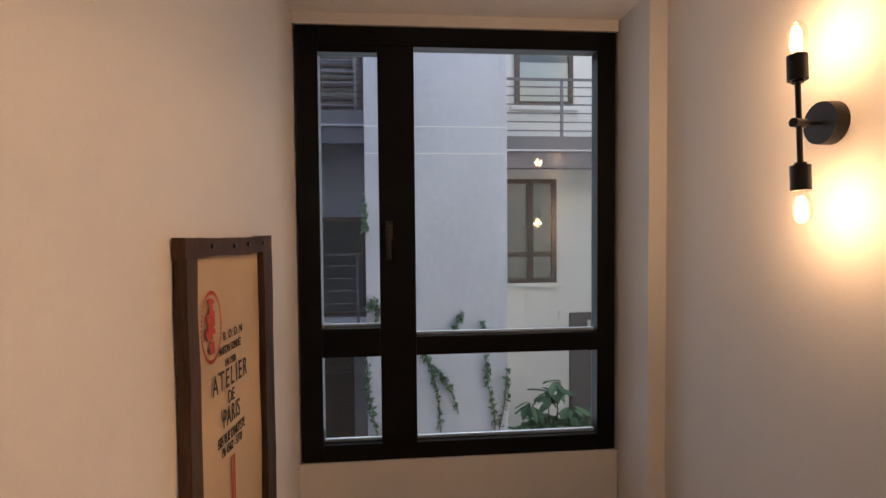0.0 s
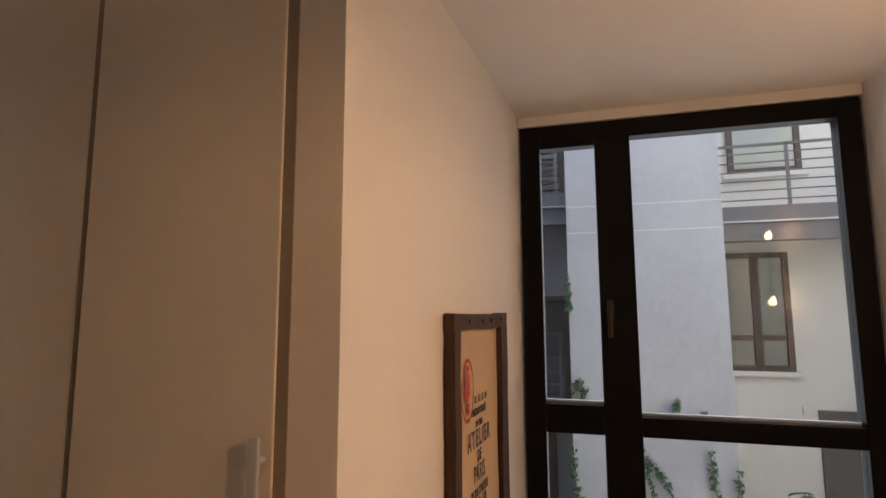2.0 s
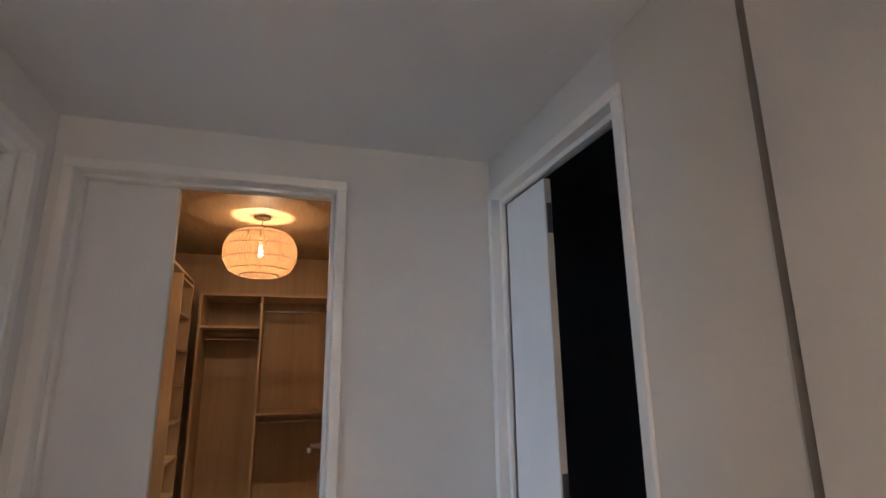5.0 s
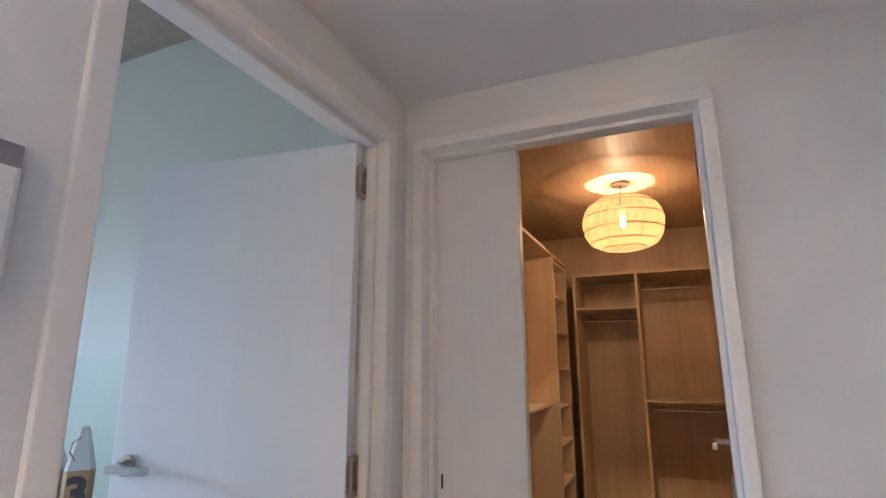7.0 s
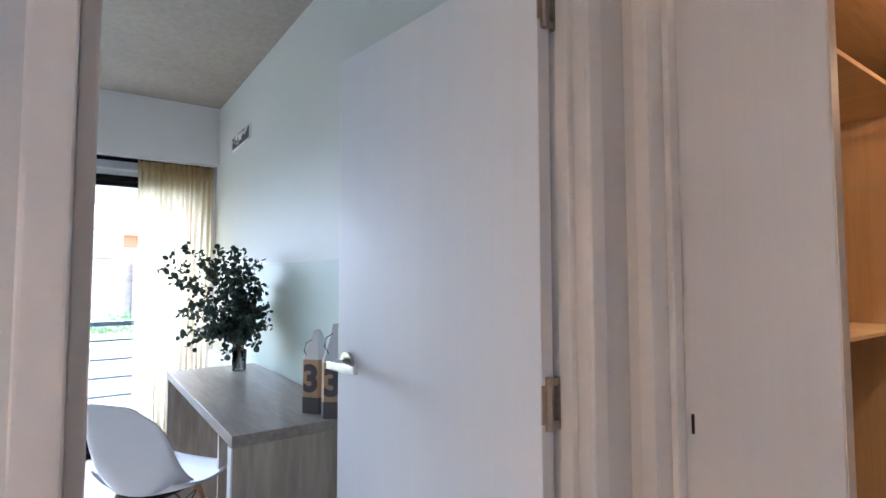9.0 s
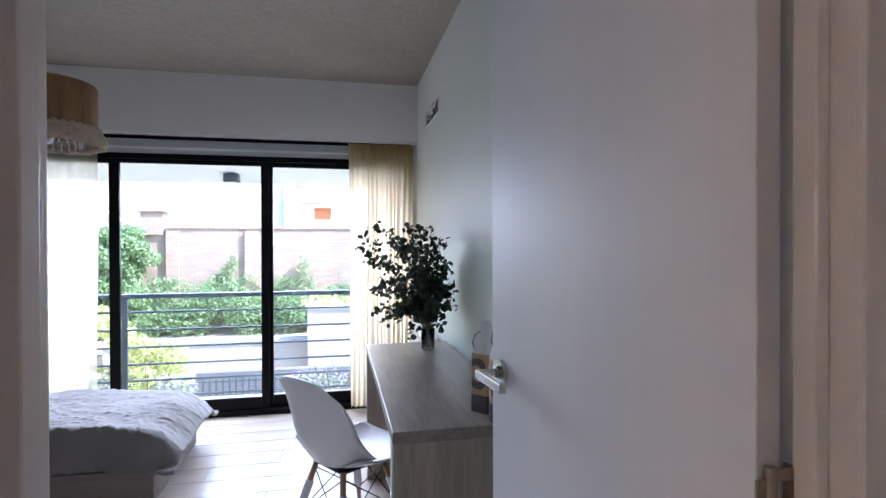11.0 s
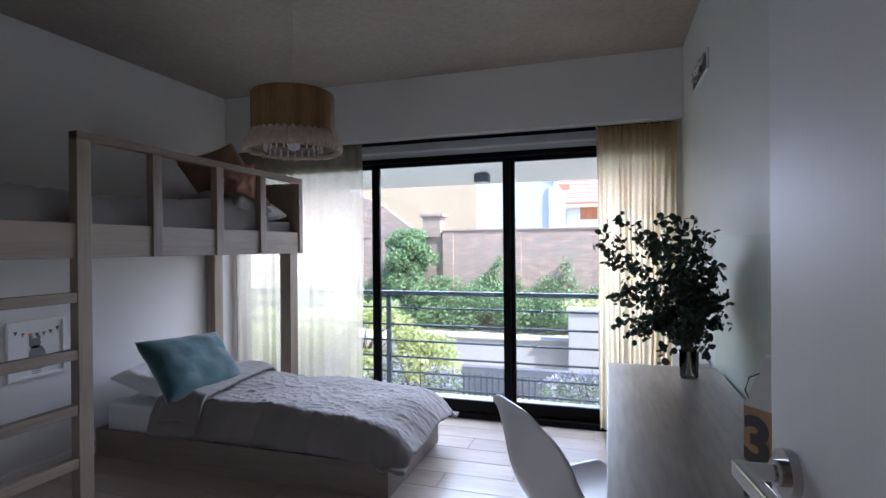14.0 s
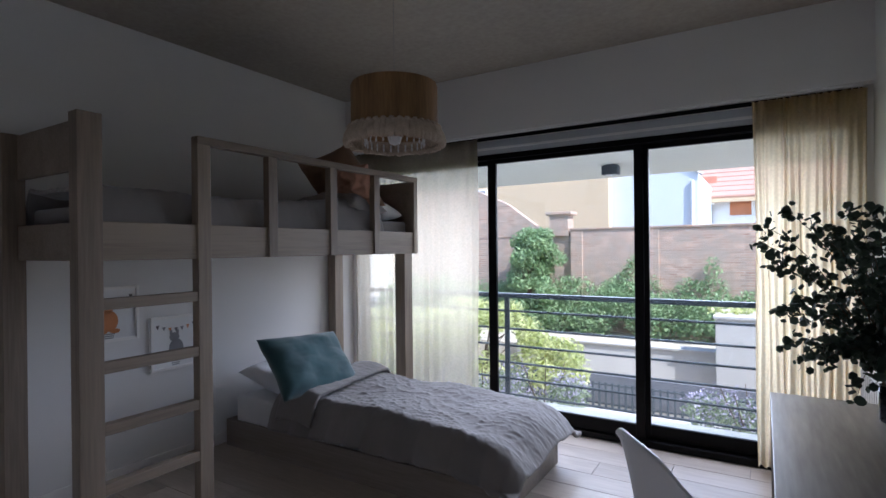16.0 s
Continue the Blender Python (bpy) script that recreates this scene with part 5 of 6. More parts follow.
def bouquet():
    vase = thing("vase", "clear glass vase of dark water on the desk", "vase", (-1.775, -2.74, 0.80))
    part("glass", lathe([(0.0, 0.0), (0.036, 0.0), (0.038, 0.004), (0.041, 0.118), (0.039, 0.118), (0.0355, 0.016), (0.0, 0.016)], 32), M_CLEAR, vase, smooth=True)
    part("water", lathe([(0.0, 0.0175), (0.0345, 0.0175), (0.036, 0.065), (0.0, 0.065)], 28), surface("dark_vase_water", (0.02, 0.018, 0.015), 0.15), vase)
    plant = thing("eucalyptus_bouquet", "dried dark green eucalyptus branches in the vase", "plant", (-1.775, -2.74, 0.825))
    rng = random.Random(5)
    leaf_meshes = []
    for k in range(4):
        bm = bmesh.new()
        n = 9
        ring = [bm.verts.new((0.5 + 0.5 * math.cos(2 * math.pi * i / n) * (1.0 + 0.06 * math.sin(3 * i + k)), 0.46 * math.sin(2 * math.pi * i / n), 0.10 * math.cos(4 * math.pi * i / n) * (0.6 + 0.2 * k))) for i in range(n)]
        mid = bm.verts.new((0.5, 0, -0.05))
        for i in range(n):
            bm.faces.new((ring[i], ring[(i + 1) % n], mid))
        me = mesh_of("leaf", bm)
        me.materials.append(M_EUCA)
        leaf_meshes.append(me)
    ends = []
    for i in range(26):
        a, c = 2 * math.pi * i * 0.382, rng.uniform(-0.75, 1.0)
        s = math.sqrt(1 - c * c * 0.8) * rng.uniform(0.55, 1.0)
        ends.append((0.10 + 0.27 * s * math.cos(a), -0.02 + 0.30 * s * math.sin(a), 0.40 + 0.28 * c))
    ends += [(-0.03, 0.24, 0.14), (0.06, 0.30, 0.16), (0.12, 0.22, 0.10), (0.16, -0.24, 0.16), (0.24, -0.12, 0.12), (-0.08, 0.12, 0.30), (-0.06, -0.14, 0.34), (0.02, 0.30, 0.28),
             (0.36, -0.12, 0.62), (0.38, -0.22, 0.56), (0.30, -0.10, 0.68), (0.06, 0.10, 0.66), (0.0, 0.24, 0.22), (-0.10, 0.10, 0.44), (-0.11, -0.06, 0.30), (-0.10, 0.20, 0.24), (-0.05, 0.0, 0.52)]
    extra = []
    for ex, ey, ez in ends:
        ex = max(ex, -0.12)
        p0, p3 = Vector((rng.uniform(-0.02, 0.02), rng.uniform(-0.02, 0.02), 0.0)), Vector((ex, ey, ez))
        p1, p2 = Vector((p0.x * 1.5, p0.y * 1.5, 0.20)), Vector((ex * 0.6, ey * 0.6, max(0.26, ez * 0.85 + 0.06)))
        pts = []
        for k in range(15):
            t = k / 14
            pts.append(p0 * (1 - t) ** 3 + p1 * 3 * t * (1 - t) ** 2 + p2 * 3 * t * t * (1 - t) + p3 * t ** 3)
        br = part("branch", tube(pts, 0.0026, 6, taper=0.35), M_TWIG, plant)
        for k in range(5, 15):
            extra.append((*pts[k], 0.035, 0.035, 0.03))
            ob = new("leaf", leaf_meshes[rng.randrange(4)])
            ob.parent = br
            s = rng.uniform(0.026, 0.042)
            ob.matrix_basis = pose(*pts[k], rng.uniform(-80, 80), rng.uniform(-80, 80), rng.uniform(0, 360)) @ Matrix.Diagonal((s, s, s, 1))
    tagged(round_leaves("small_leaves", extra, 2000, 0.0145, M_EUCA, 77, plant), kind="stuff")
    return plant


bouquet()


def peg_house(x, y, rz, tall):
    """Six-sided block that narrows to a white top, with a black foot and a black figure."""
    root = thing("number_block", "wooden number block with white peak and black foot", "ornament", (x, y, 0.80), rz, group="number blocks on the desk")
    w = 0.046

    def ring(k, z):
        return [(k * w * sx, k * w * sy, z) for sx, sy in ((-1, -0.72), (-0.6, -1), (0.6, -1), (1, -0.72), (1, 0.72), (0.6, 1), (-0.6, 1), (-1, 0.72))]

    def solid(nm, a, za, b, zb, mat, label=""):
        bm = bmesh.new()
        lo, hi = [bm.verts.new(p) for p in ring(a, za)], [bm.verts.new(p) for p in ring(b, zb)]
        for i in range(8):
            bm.faces.new((lo[i], lo[(i + 1) % 8], hi[(i + 1) % 8], hi[i]))
        bm.faces.new(lo[::-1])
        bm.faces.new(hi)
        return part(nm, bm, mat, root, label)

    solid("foot", 1.02, 0.0, 1.02, 0.062, M_DARKP, "black painted foot")
    solid("body", 1.0, 0.062, 1.0, 0.208, M_KRAFT)
    solid("peak", 1.0, 0.208, 0.30, tall, M_PAPER, "white tapered peak")
    solid("cap", 0.30, tall, 0.22, tall + 0.006, M_PAPER)
    letters("3", 0.140, M_DARKP, "figure", root, Matrix.Translation((w + 0.0012, 0, 0.130)) @ Matrix.Rotation(radians(90), 4, "Z") @ Matrix.Rotation(radians(90), 4, "X"), bold=0.006)
    part("string", tube([(0.020, -0.006, tall - 0.03), (0.032, -0.030, tall - 0.045), (0.040, -0.034, tall - 0.075), (0.040, -0.016, tall - 0.105)], 0.0018, 6), M_TWIG, root)
    return root


peg_house(-1.795, -1.615, 38, 0.315)
peg_house(-1.825, -1.500, 52, 0.345)


def wall_vent():
    root = thing("wall_opening", "open wall box with loose cables for an air unit", "wall box", (XW + 0.0, -3.50, 2.345))
    # thin dark sheet on the wall; the hole's inner shade is its colour
    part("recess_shade_sheet", box(0.0005, 0.006, -0.24, 0.24, -0.045, 0.048), M_DARKP, root)
    for b in ((-0.25, 0.25, 0.044, 0.054), (-0.25, 0.25, -0.055, -0.045)):
        part("rim", box(0.0, 0.012, b[0], b[1], b[2], b[3], 0.002), M_WALL, root)
    for y in (-0.25, 0.24):
        part("rim", box(0.0, 0.012, y, y + 0.01, -0.045, 0.044, 0.002), M_WALL, root)
    rng = random.Random(2)
    for i in range(7):
        a = rng.uniform(-0.2, 0.1)
        pts = [(0.012 + 0.02 * rng.random(), a + 0.03 * k + rng.uniform(-0.02, 0.02), rng.uniform(-0.035, 0.035)) for k in range(6)]
        part("cable", tube(pts, 0.006 + 0.004 * (i % 2), 6), (M_PLASTW, M_GREYP, M_BRASS)[i % 3], root, smooth=True)
    return root


wall_vent()


def animal_print(y, z, w, h, tint, seed, label):
    """White frame and mat with bunting and a plain animal shape; local frame: y along the wall."""
    root = thing("framed_print", label, "picture", (XE, y, z), 0, group="prints above the low bed")
    d = 0.022
    part("frame_side", box(-d, 0, -w / 2, -w / 2 + 0.018, -h / 2, h / 2, 0.002), M_TRIM, root)
    part("frame_side", box(-d, 0, w / 2 - 0.018, w / 2, -h / 2, h / 2, 0.002), M_TRIM, root)
    part("frame_rail", box(-d, 0, -w / 2 + 0.018, w / 2 - 0.018, h / 2 - 0.018, h / 2, 0.002), M_TRIM, root)
    part("frame_rail", box(-d, 0, -w / 2 + 0.018, w / 2 - 0.018, -h / 2, -h / 2 + 0.018, 0.002), M_TRIM, root)
    part("paper", box(-0.010, -0.006, -w / 2 + 0.018, w / 2 - 0.018, -h / 2 + 0.018, h / 2 - 0.018), M_PAPER, root)
    for i in range(7):
        t = i / 6
        yy, zz = -w * 0.36 + w * 0.72 * t, h * 0.34 - 0.07 * h * 4 * t * (1 - t)
        bm = bmesh.new()
        bm.faces.new([bm.verts.new(p) for p in ((-0.0125, yy - 0.012, zz), (-0.0125, yy + 0.012, zz), (-0.0125, yy, zz - 0.028))])
        part("pennant", bm, (M_DARKP, M_ORANGE, M_GREYP)[i % 3], root)
    body = bmesh.new()
    for cy, cz, ry, rz in ((0.0, -0.04, 0.050, 0.062), (0.012, 0.035, 0.034, 0.030), (0.035, 0.066, 0.010, 0.018), (-0.010, 0.066, 0.010, 0.018), (-0.03, -0.10, 0.03, 0.014), (0.04, -0.10, 0.03, 0.014)):
        vs = [body.verts.new((-0.0125, cy + ry * math.cos(2 * math.pi * k / 16), cz + rz * math.sin(2 * math.pi * k / 16))) for k in range(16)]
        body.faces.new(vs)
    part("print_shape", body, tint, root)
    for v in range(3):
        part("caption_bar", box(-0.0128, -0.0105, -0.03 + 0.004 * v, 0.035 - 0.004 * v, -h * 0.36 - 0.012 * v, -h * 0.36 - 0.012 * v + 0.005), M_GREYP, root)
    return root


animal_print(-2.135, 1.005, 0.34, 0.33, M_ORANGE, 1, "white framed print of an orange toy animal")
animal_print(-2.545, 0.78, 0.34, 0.35, M_GREYP, 2, "white framed print of a grey toy animal")


# ---- balcony and garden beyond the bedroom ----
wall("balcony_floor", -6.0, 6.0, -5.05, -4.45, -0.25, -0.03, M_PAVE, "pale balcony floor slab", "balcony")
wall("balcony_soffit", -6.0, 6.0, -6.5, -4.45, 2.15, 2.40, M_SOFFIT, "white soffit of the balcony above", "balcony")


def balcony_rail():
    root = thing("balcony_railing", "dark steel balcony railing with horizontal bars", "railing", kind="structure")
    y = -4.90
    part("top_rail", box(-3.2, 3.4, y - 0.025, y + 0.025, 0.925, 0.965, 0.003), M_RAIL, root)
    for z in (0.803, 0.642, 0.488, 0.333, 0.188, 0.045):
        part("bar", rod((-3.2, y, z), (3.4, y, z), 0.010, seg=10), M_RAIL, root)
    for x in (-3.0, -1.82, -0.62, 0.58, 1.78, 2.98):
        part("post", box(x - 0.022, x + 0.022, y - 0.012, y + 0.012, -0.03, 0.925, 0.002), M_RAIL, root)
    return root


balcony_rail()
sp = thing("soffit_light", "dark cube spotlight under the balcony soffit", "ceiling light", (-0.20, -5.56, 2.15))
part("body", box(-0.075, 0.075, -0.055, 0.055, -0.095, -0.012, 0.004), M_RAIL, sp)
part("mount", box(-0.05, 0.05, -0.04, 0.04, -0.012, 0.0, 0.002), M_RAIL, sp)
part("lens", box(-0.05, 0.05, -0.035, 0.035, -0.098, -0.0952), M_PLASTW, sp)

tagged(part("ground", box(-400, 400, -600, -4.46, -1.95, -1.65), M_GRAVEL), "bare garden soil and paths", "ground", kind="structure")
wall("garden_path", -8.0, 8.0, -10.3, -8.2, -1.65, -1.62, M_PAVE, "pale sunlit garden path", "path")


def brick_wall():
    root = thing("garden_wall", "old weathered brick garden wall", "wall", kind="structure")
    part("wall_run", box(-14, 3.25, -15.3, -15.0, -1.66, 1.86), M_BRICK, root)
    part("wall_run", box(3.25, 9.5, -15.32, -15.02, -1.66, 1.70), M_BRICK, root)
    part("pier", box(3.3, 3.85, -15.45, -14.95, 1.70, 2.30), M_BRICK, root)
    part("pier_cap", box(3.2, 3.95, -15.5, -14.9, 2.30, 2.40, 0.02), M_BRICK, root)
    for x in (-6.0, -2.5, 0.9, 2.9):
        part("buttress", box(x, x + 0.32, -15.0, -14.93, -1.66, 1.80), M_BRICK, root)
    part("coping", box(-14, 3.25, -15.34, -14.97, 1.86, 1.91, 0.01), M_BRICK, root)
    bm = bmesh.new()
    vs = [bm.verts.new(p) for p in ((3.85, -15.0, 1.70), (9.5, -15.0, 1.70), (9.5, -15.0, 3.6), (6.2, -15.0, 3.15), (5.2, -15.0, 2.7))]
    bk = [bm.verts.new(v.co + Vector((0, -0.3, 0))) for v in vs]
    bm.faces.new(vs)
    bm.faces.new(bk[::-1])
    for k in range(5):
        bm.faces.new((vs[k], bk[k], bk[(k + 1) % 5], vs[(k + 1) % 5]))
    bmesh.ops.recalc_face_normals(bm, faces=bm.faces)
    part("raked_end", bm, M_BRICK, root)
    return root


brick_wall()


def house(name, label, x0, x1, y0, y1, z1, material, roof=None, openings=(), pitch=0.0, roof_mat=None):
    root = thing(name, label, "house")
    part("wall", box(x0, x1, y0, y1, -1.66, z1), material, root)
    if roof:
        bm = bmesh.new()
        a = [bm.verts.new(p) for p in ((x0 - 0.4, y1 + 0.5, z1 - 0.1), (x1 + 0.4, y1 + 0.5, z1 - 0.1), (x1 + 0.4, (y0 + y1) / 2, z1 + roof), (x0 - 0.4, (y0 + y1) / 2, z1 + roof), (x0 - 0.4, y0 - 0.5, z1 - 0.1), (x1 + 0.4, y0 - 0.5, z1 - 0.1))]
        bm.faces.new((a[0], a[1], a[2], a[3]))
        bm.faces.new((a[3], a[2], a[5], a[4]))
        rf = part("roof", bm, roof_mat or M_ROOF, root)
        thicken(rf, 0.12)
        for i in range(14):
            t = i / 14
            part("tile_course", box(x0 - 0.4, x1 + 0.4, -0.02, 0.02, -0.02, 0.02), roof_mat or M_ROOF, rf).matrix_basis = Matrix.Translation((0, y1 + 0.5 + ((y0 + y1) / 2 - y1 - 0.5) * t, z1 + 0.0 + (roof + 0.1) * t - 0.02))
        part("eaves", box(x0 - 0.4, x1 + 0.4, y1 + 0.42, y1 + 0.56, z1 - 0.28, z1 - 0.12), M_YELLOW, root)
    for ox0, ox1, oz0, oz1, mat in openings:
        w = part("window", box(ox0 - 0.06, ox1 + 0.06, y1, y1 + 0.05, oz0 - 0.06, oz1 + 0.06), M_PLASTW, root)
        part("pane", box(ox0, ox1, y1 + 0.052, y1 + 0.06, oz0, oz1), mat, w)
        part("sill", box(ox0 - 0.12, ox1 + 0.12, y1, y1 + 0.15, oz0 - 0.14, oz0 - 0.061), M_PLASTW, w)
    return root


house("sand_house", "plain sand-coloured house side with a small vent", 3.3, 13.0, -26, -19.5, 6.5, M_YELLOW, None, ((8.2, 8.6, 3.0, 3.7, M_GREYP),))
ph = house("pale_house", "cool white rendered house with a low gable", 0.45, 3.29, -26, -20.0, 3.5, M_BLUEW)
bm = bmesh.new()
fr = [bm.verts.new((x, -20.0, z)) for x, z in ((0.45, 3.502), (3.29, 3.502), (3.29, 5.0), (2.4, 5.0), (0.45, 3.85))]
bk = [bm.verts.new(v.co + Vector((0, -6.0, 0))) for v in fr]
bm.faces.new(fr)
bm.faces.new(bk[::-1])
for k in range(5):
    bm.faces.new((fr[k], bk[k], bk[(k + 1) % 5], fr[(k + 1) % 5]))
bmesh.ops.recalc_face_normals(bm, faces=bm.faces)
part("gable", bm, M_BLUEW, ph)
part("downpipe", rod((0.62, -19.94, 3.6), (0.62, -19.94, 0.0), 0.05, seg=8), M_PLASTW, ph)
part("verge", tube([(0.30, -19.98, 3.78), (0.45, -19.98, 3.87), (2.4, -19.98, 5.02)], 0.05, 6), M_CWALL, ph)
tiled = house("tiled_house", "white house with a pale tiled roof and brown shutters", -9.0, 1.9, -34, -25.5, 3.46, M_PLASTW, 3.2, ((0.51, 1.15, 2.64, 3.23, M_SHUT), (-1.0, -0.22, 2.64, 3.25, M_SHUT), (-3.6, -2.6, 2.64, 3.25, M_SHUT)), 0, M_ROOFP)
part("awning", box(0.35, 1.7, -25.4, -24.9, 3.10, 3.14, 0.01), M_PLASTW, tiled, "small white window awning")
dorm = thing("roof_dormer", "dark red flat roof panel on the tiled house", "roof panel", (0, 0, 0))
part("panel", box(0.29, 1.63, -26.3, -25.95, 4.08, 4.40, 0.02), M_ROOF, dorm)

# planted terrace, low concrete walls and fence
tw = thing("terrace_wall", "long pale cast concrete terrace wall", "wall", kind="structure")
part("wall_run", box(-9.0, 3.6, -12.3, -12.0, -1.66, -0.75, 0.01), M_CWALL, tw)
part("coping", box(-9.0, 3.6, -12.34, -11.96, -0.75, -0.70, 0.01), M_CWALL, tw)
tagged(part("terrace_soil", box(-9.0, 9.0, -15.0, -12.3, -1.66, -0.95), M_GRAVEL), "planted soil behind the terrace wall", "ground", kind="structure")
pb = thing("planter_block", "square pale concrete planter with green plants", "planter", (0, 0, 0))
part("block", box(-3.4, -0.62, -12.9, -11.7, -1.66, -0.02, 0.015), M_CWALL, pb)
part("rim", box(-3.44, -0.58, -12.94, -11.66, -0.02, 0.04, 0.01), M_CWALL, pb)
leaf_cloud("planting", [(-2.8 + 0.5 * k, -12.3, 0.10, 0.4, 0.4, 0.14) for k in range(5)], 700, 0.06, M_LIME, 31, pb)
# dark colour stands for the shadow band behind fence and hedge
wall("fence_shade_wall", -9.0, 8.0, -10.9, -10.7, -1.66, -1.10, M_STEELB, "low garden wall coloured dark for fence and hedge shadow", "wall")


def slat_fence():
    root = thing("garden_fence", "dark metal slat fence along the garden path", "fence", kind="structure")
    part("rail", box(-6.0, 4.6, -10.52, -10.48, -1.24, -1.21), M_RAIL, root)
    part("rail", box(-6.0, 4.6, -10.52, -10.48, -1.60, -1.57), M_RAIL, root)
    me = mesh_of("slat", box(-0.022, 0.022, -0.008, 0.008, -1.64, -1.17))
    me.materials.append(M_RAIL)
    for i in range(88):
        ob = new("slat", me)
        ob.parent = root
        ob.location = (-5.95 + i * 0.12, -10.46, 0)
    return root


slat_fence()
iv = thing("wall_ivy", "dense green ivy over the foot of the brick wall", "ivy", kind="stuff")
rng0 = random.Random(9)
blobs = [(-9 + 0.3 * k, -14.55 + rng0.uniform(-0.2, 0.3), -0.30 + rng0.uniform(-0.3, 0.32), 0.6, 0.45, 0.5 + rng0.uniform(0, 0.12)) for k in range(62)]
blobs += [(2.1, -14.8, 0.15, 0.35, 0.25, 0.3), (1.85, -14.82, 0.42, 0.28, 0.2, 0.3), (1.65, -14.84, 0.7, 0.2, 0.14, 0.24), (0.2, -14.8, 0.35, 0.3, 0.2, 0.25), (1.5, -14.85, 0.95, 0.16, 0.12, 0.2), (1.2, -14.82, 0.35, 0.4, 0.2, 0.3), (-0.35, -14.85, 0.75, 0.2, 0.12, 0.35), (-0.3, -14.82, 0.35, 0.45, 0.2, 0.25), (3.3, -14.8, 0.3, 0.5, 0.2, 0.3)]
leaf_cloud("ivy_leaves", blobs, 60000, 0.048, M_IVY, 21, iv)


def garden_tree(name, label, x, y, base, height, blobs, count, size, mat, seed):
    root = thing(name, label, "shrub", (x, y, base))
    rng = random.Random(seed)
    tr = bmesh.new()
    tube([(0, 0, 0), (0.03, 0.02, height * 0.3), (-0.02, 0.03, height * 0.65)], 0.05, 8, tr, 0.5)
    for k in range(7):
        a = rng.uniform(0, 6.28)
        h0 = height * rng.uniform(0.25, 0.6)
        r = rng.uniform(0.4, 0.8)
        tube([(0, 0, h0), (0.5 * r * math.cos(a), 0.5 * r * math.sin(a), h0 + 0.2 * height), (r * math.cos(a), r * math.sin(a), h0 + 0.3 * height)], 0.02, 6, tr, 0.4)
    part("trunk", tr, M_TWIG, root)
    leaf_cloud("crown", blobs, count, size, mat, seed, root)
    return root


def puffs(n, rx, ry, z0, z1, r, seed):
    g = random.Random(seed)
    return [(g.uniform(-rx, rx), g.uniform(-ry, ry), g.uniform(z0, z1), r * g.uniform(0.6, 1.2), r * g.uniform(0.6, 1.2), r * g.uniform(0.5, 0.9)) for _ in range(n)]


garden_tree("wall_shrub", "leafy green climber shrub against the brick wall", 4.15, -14.3, -0.95, 2.9, puffs(30, 0.55, 0.3, 0.5, 2.75, 0.36, 3), 15000, 0.055, M_IVY, 4)
garden_tree("lime_shrub", "sunlit lime green shrub below the balcony", 3.0, -9.2, -1.65, 1.9, puffs(24, 1.75, 0.7, 0.75, 1.85, 0.40, 7), 8000, 0.055, M_LIME, 6)
garden_tree("lime_shrub", "sunlit lime green shrub beside the fence", 5.4, -9.6, -1.65, 1.7, puffs(14, 1.2, 0.8, 0.6, 1.7, 0.5, 8), 5200, 0.06, M_LIME, 7)
for x, sd in ((4.0, 11), (2.7, 12), (1.7, 13), (-1.3, 15), (-2.6, 16)):
    t = thing("lilac_bush", "loose garden bush with small lilac flowers", "bush", (x, -8.5 - 0.25 * (sd % 3), -1.65), group="lilac bushes below the balcony")
    bl = puffs(12, 0.75, 0.4, 0.2, 0.85, 0.28, sd)
    leaf_cloud("foliage", bl, 2200, 0.036, M_SHRUB, sd, t)
    leaf_cloud("flowers", [(b[0], b[1], b[2] + 0.12, b[3], b[4], b[5]) for b in bl], 1300, 0.026, M_LILAC, sd + 50, t)
    st = bmesh.new()
    for k in range(6):
        tube([(0, 0, 0), (0.15 * math.cos(k), 0.15 * math.sin(k), 0.5), (0.4 * math.cos(k), 0.4 * math.sin(k), 1.1)], 0.012, 5, st, 0.5)
    part("stems", st, M_TWIG, t)

# ---- courtyard beyond the nook ----
tagged(part("courtyard_ground", box(-8, 9, 2.77, 14, -3.0, -2.6), M_PAVE), "grey paved courtyard floor", "ground", kind="structure")
wall("courtyard_wall_east", 5.2, 5.5, 2.77, 12, -2.6, 7.5, M_COURT, "pale rendered courtyard side wall")
wall("courtyard_wall_west", -3.6, -3.3, 2.77, 12, -2.6, 7.5, M_CONC, "grey courtyard side wall")


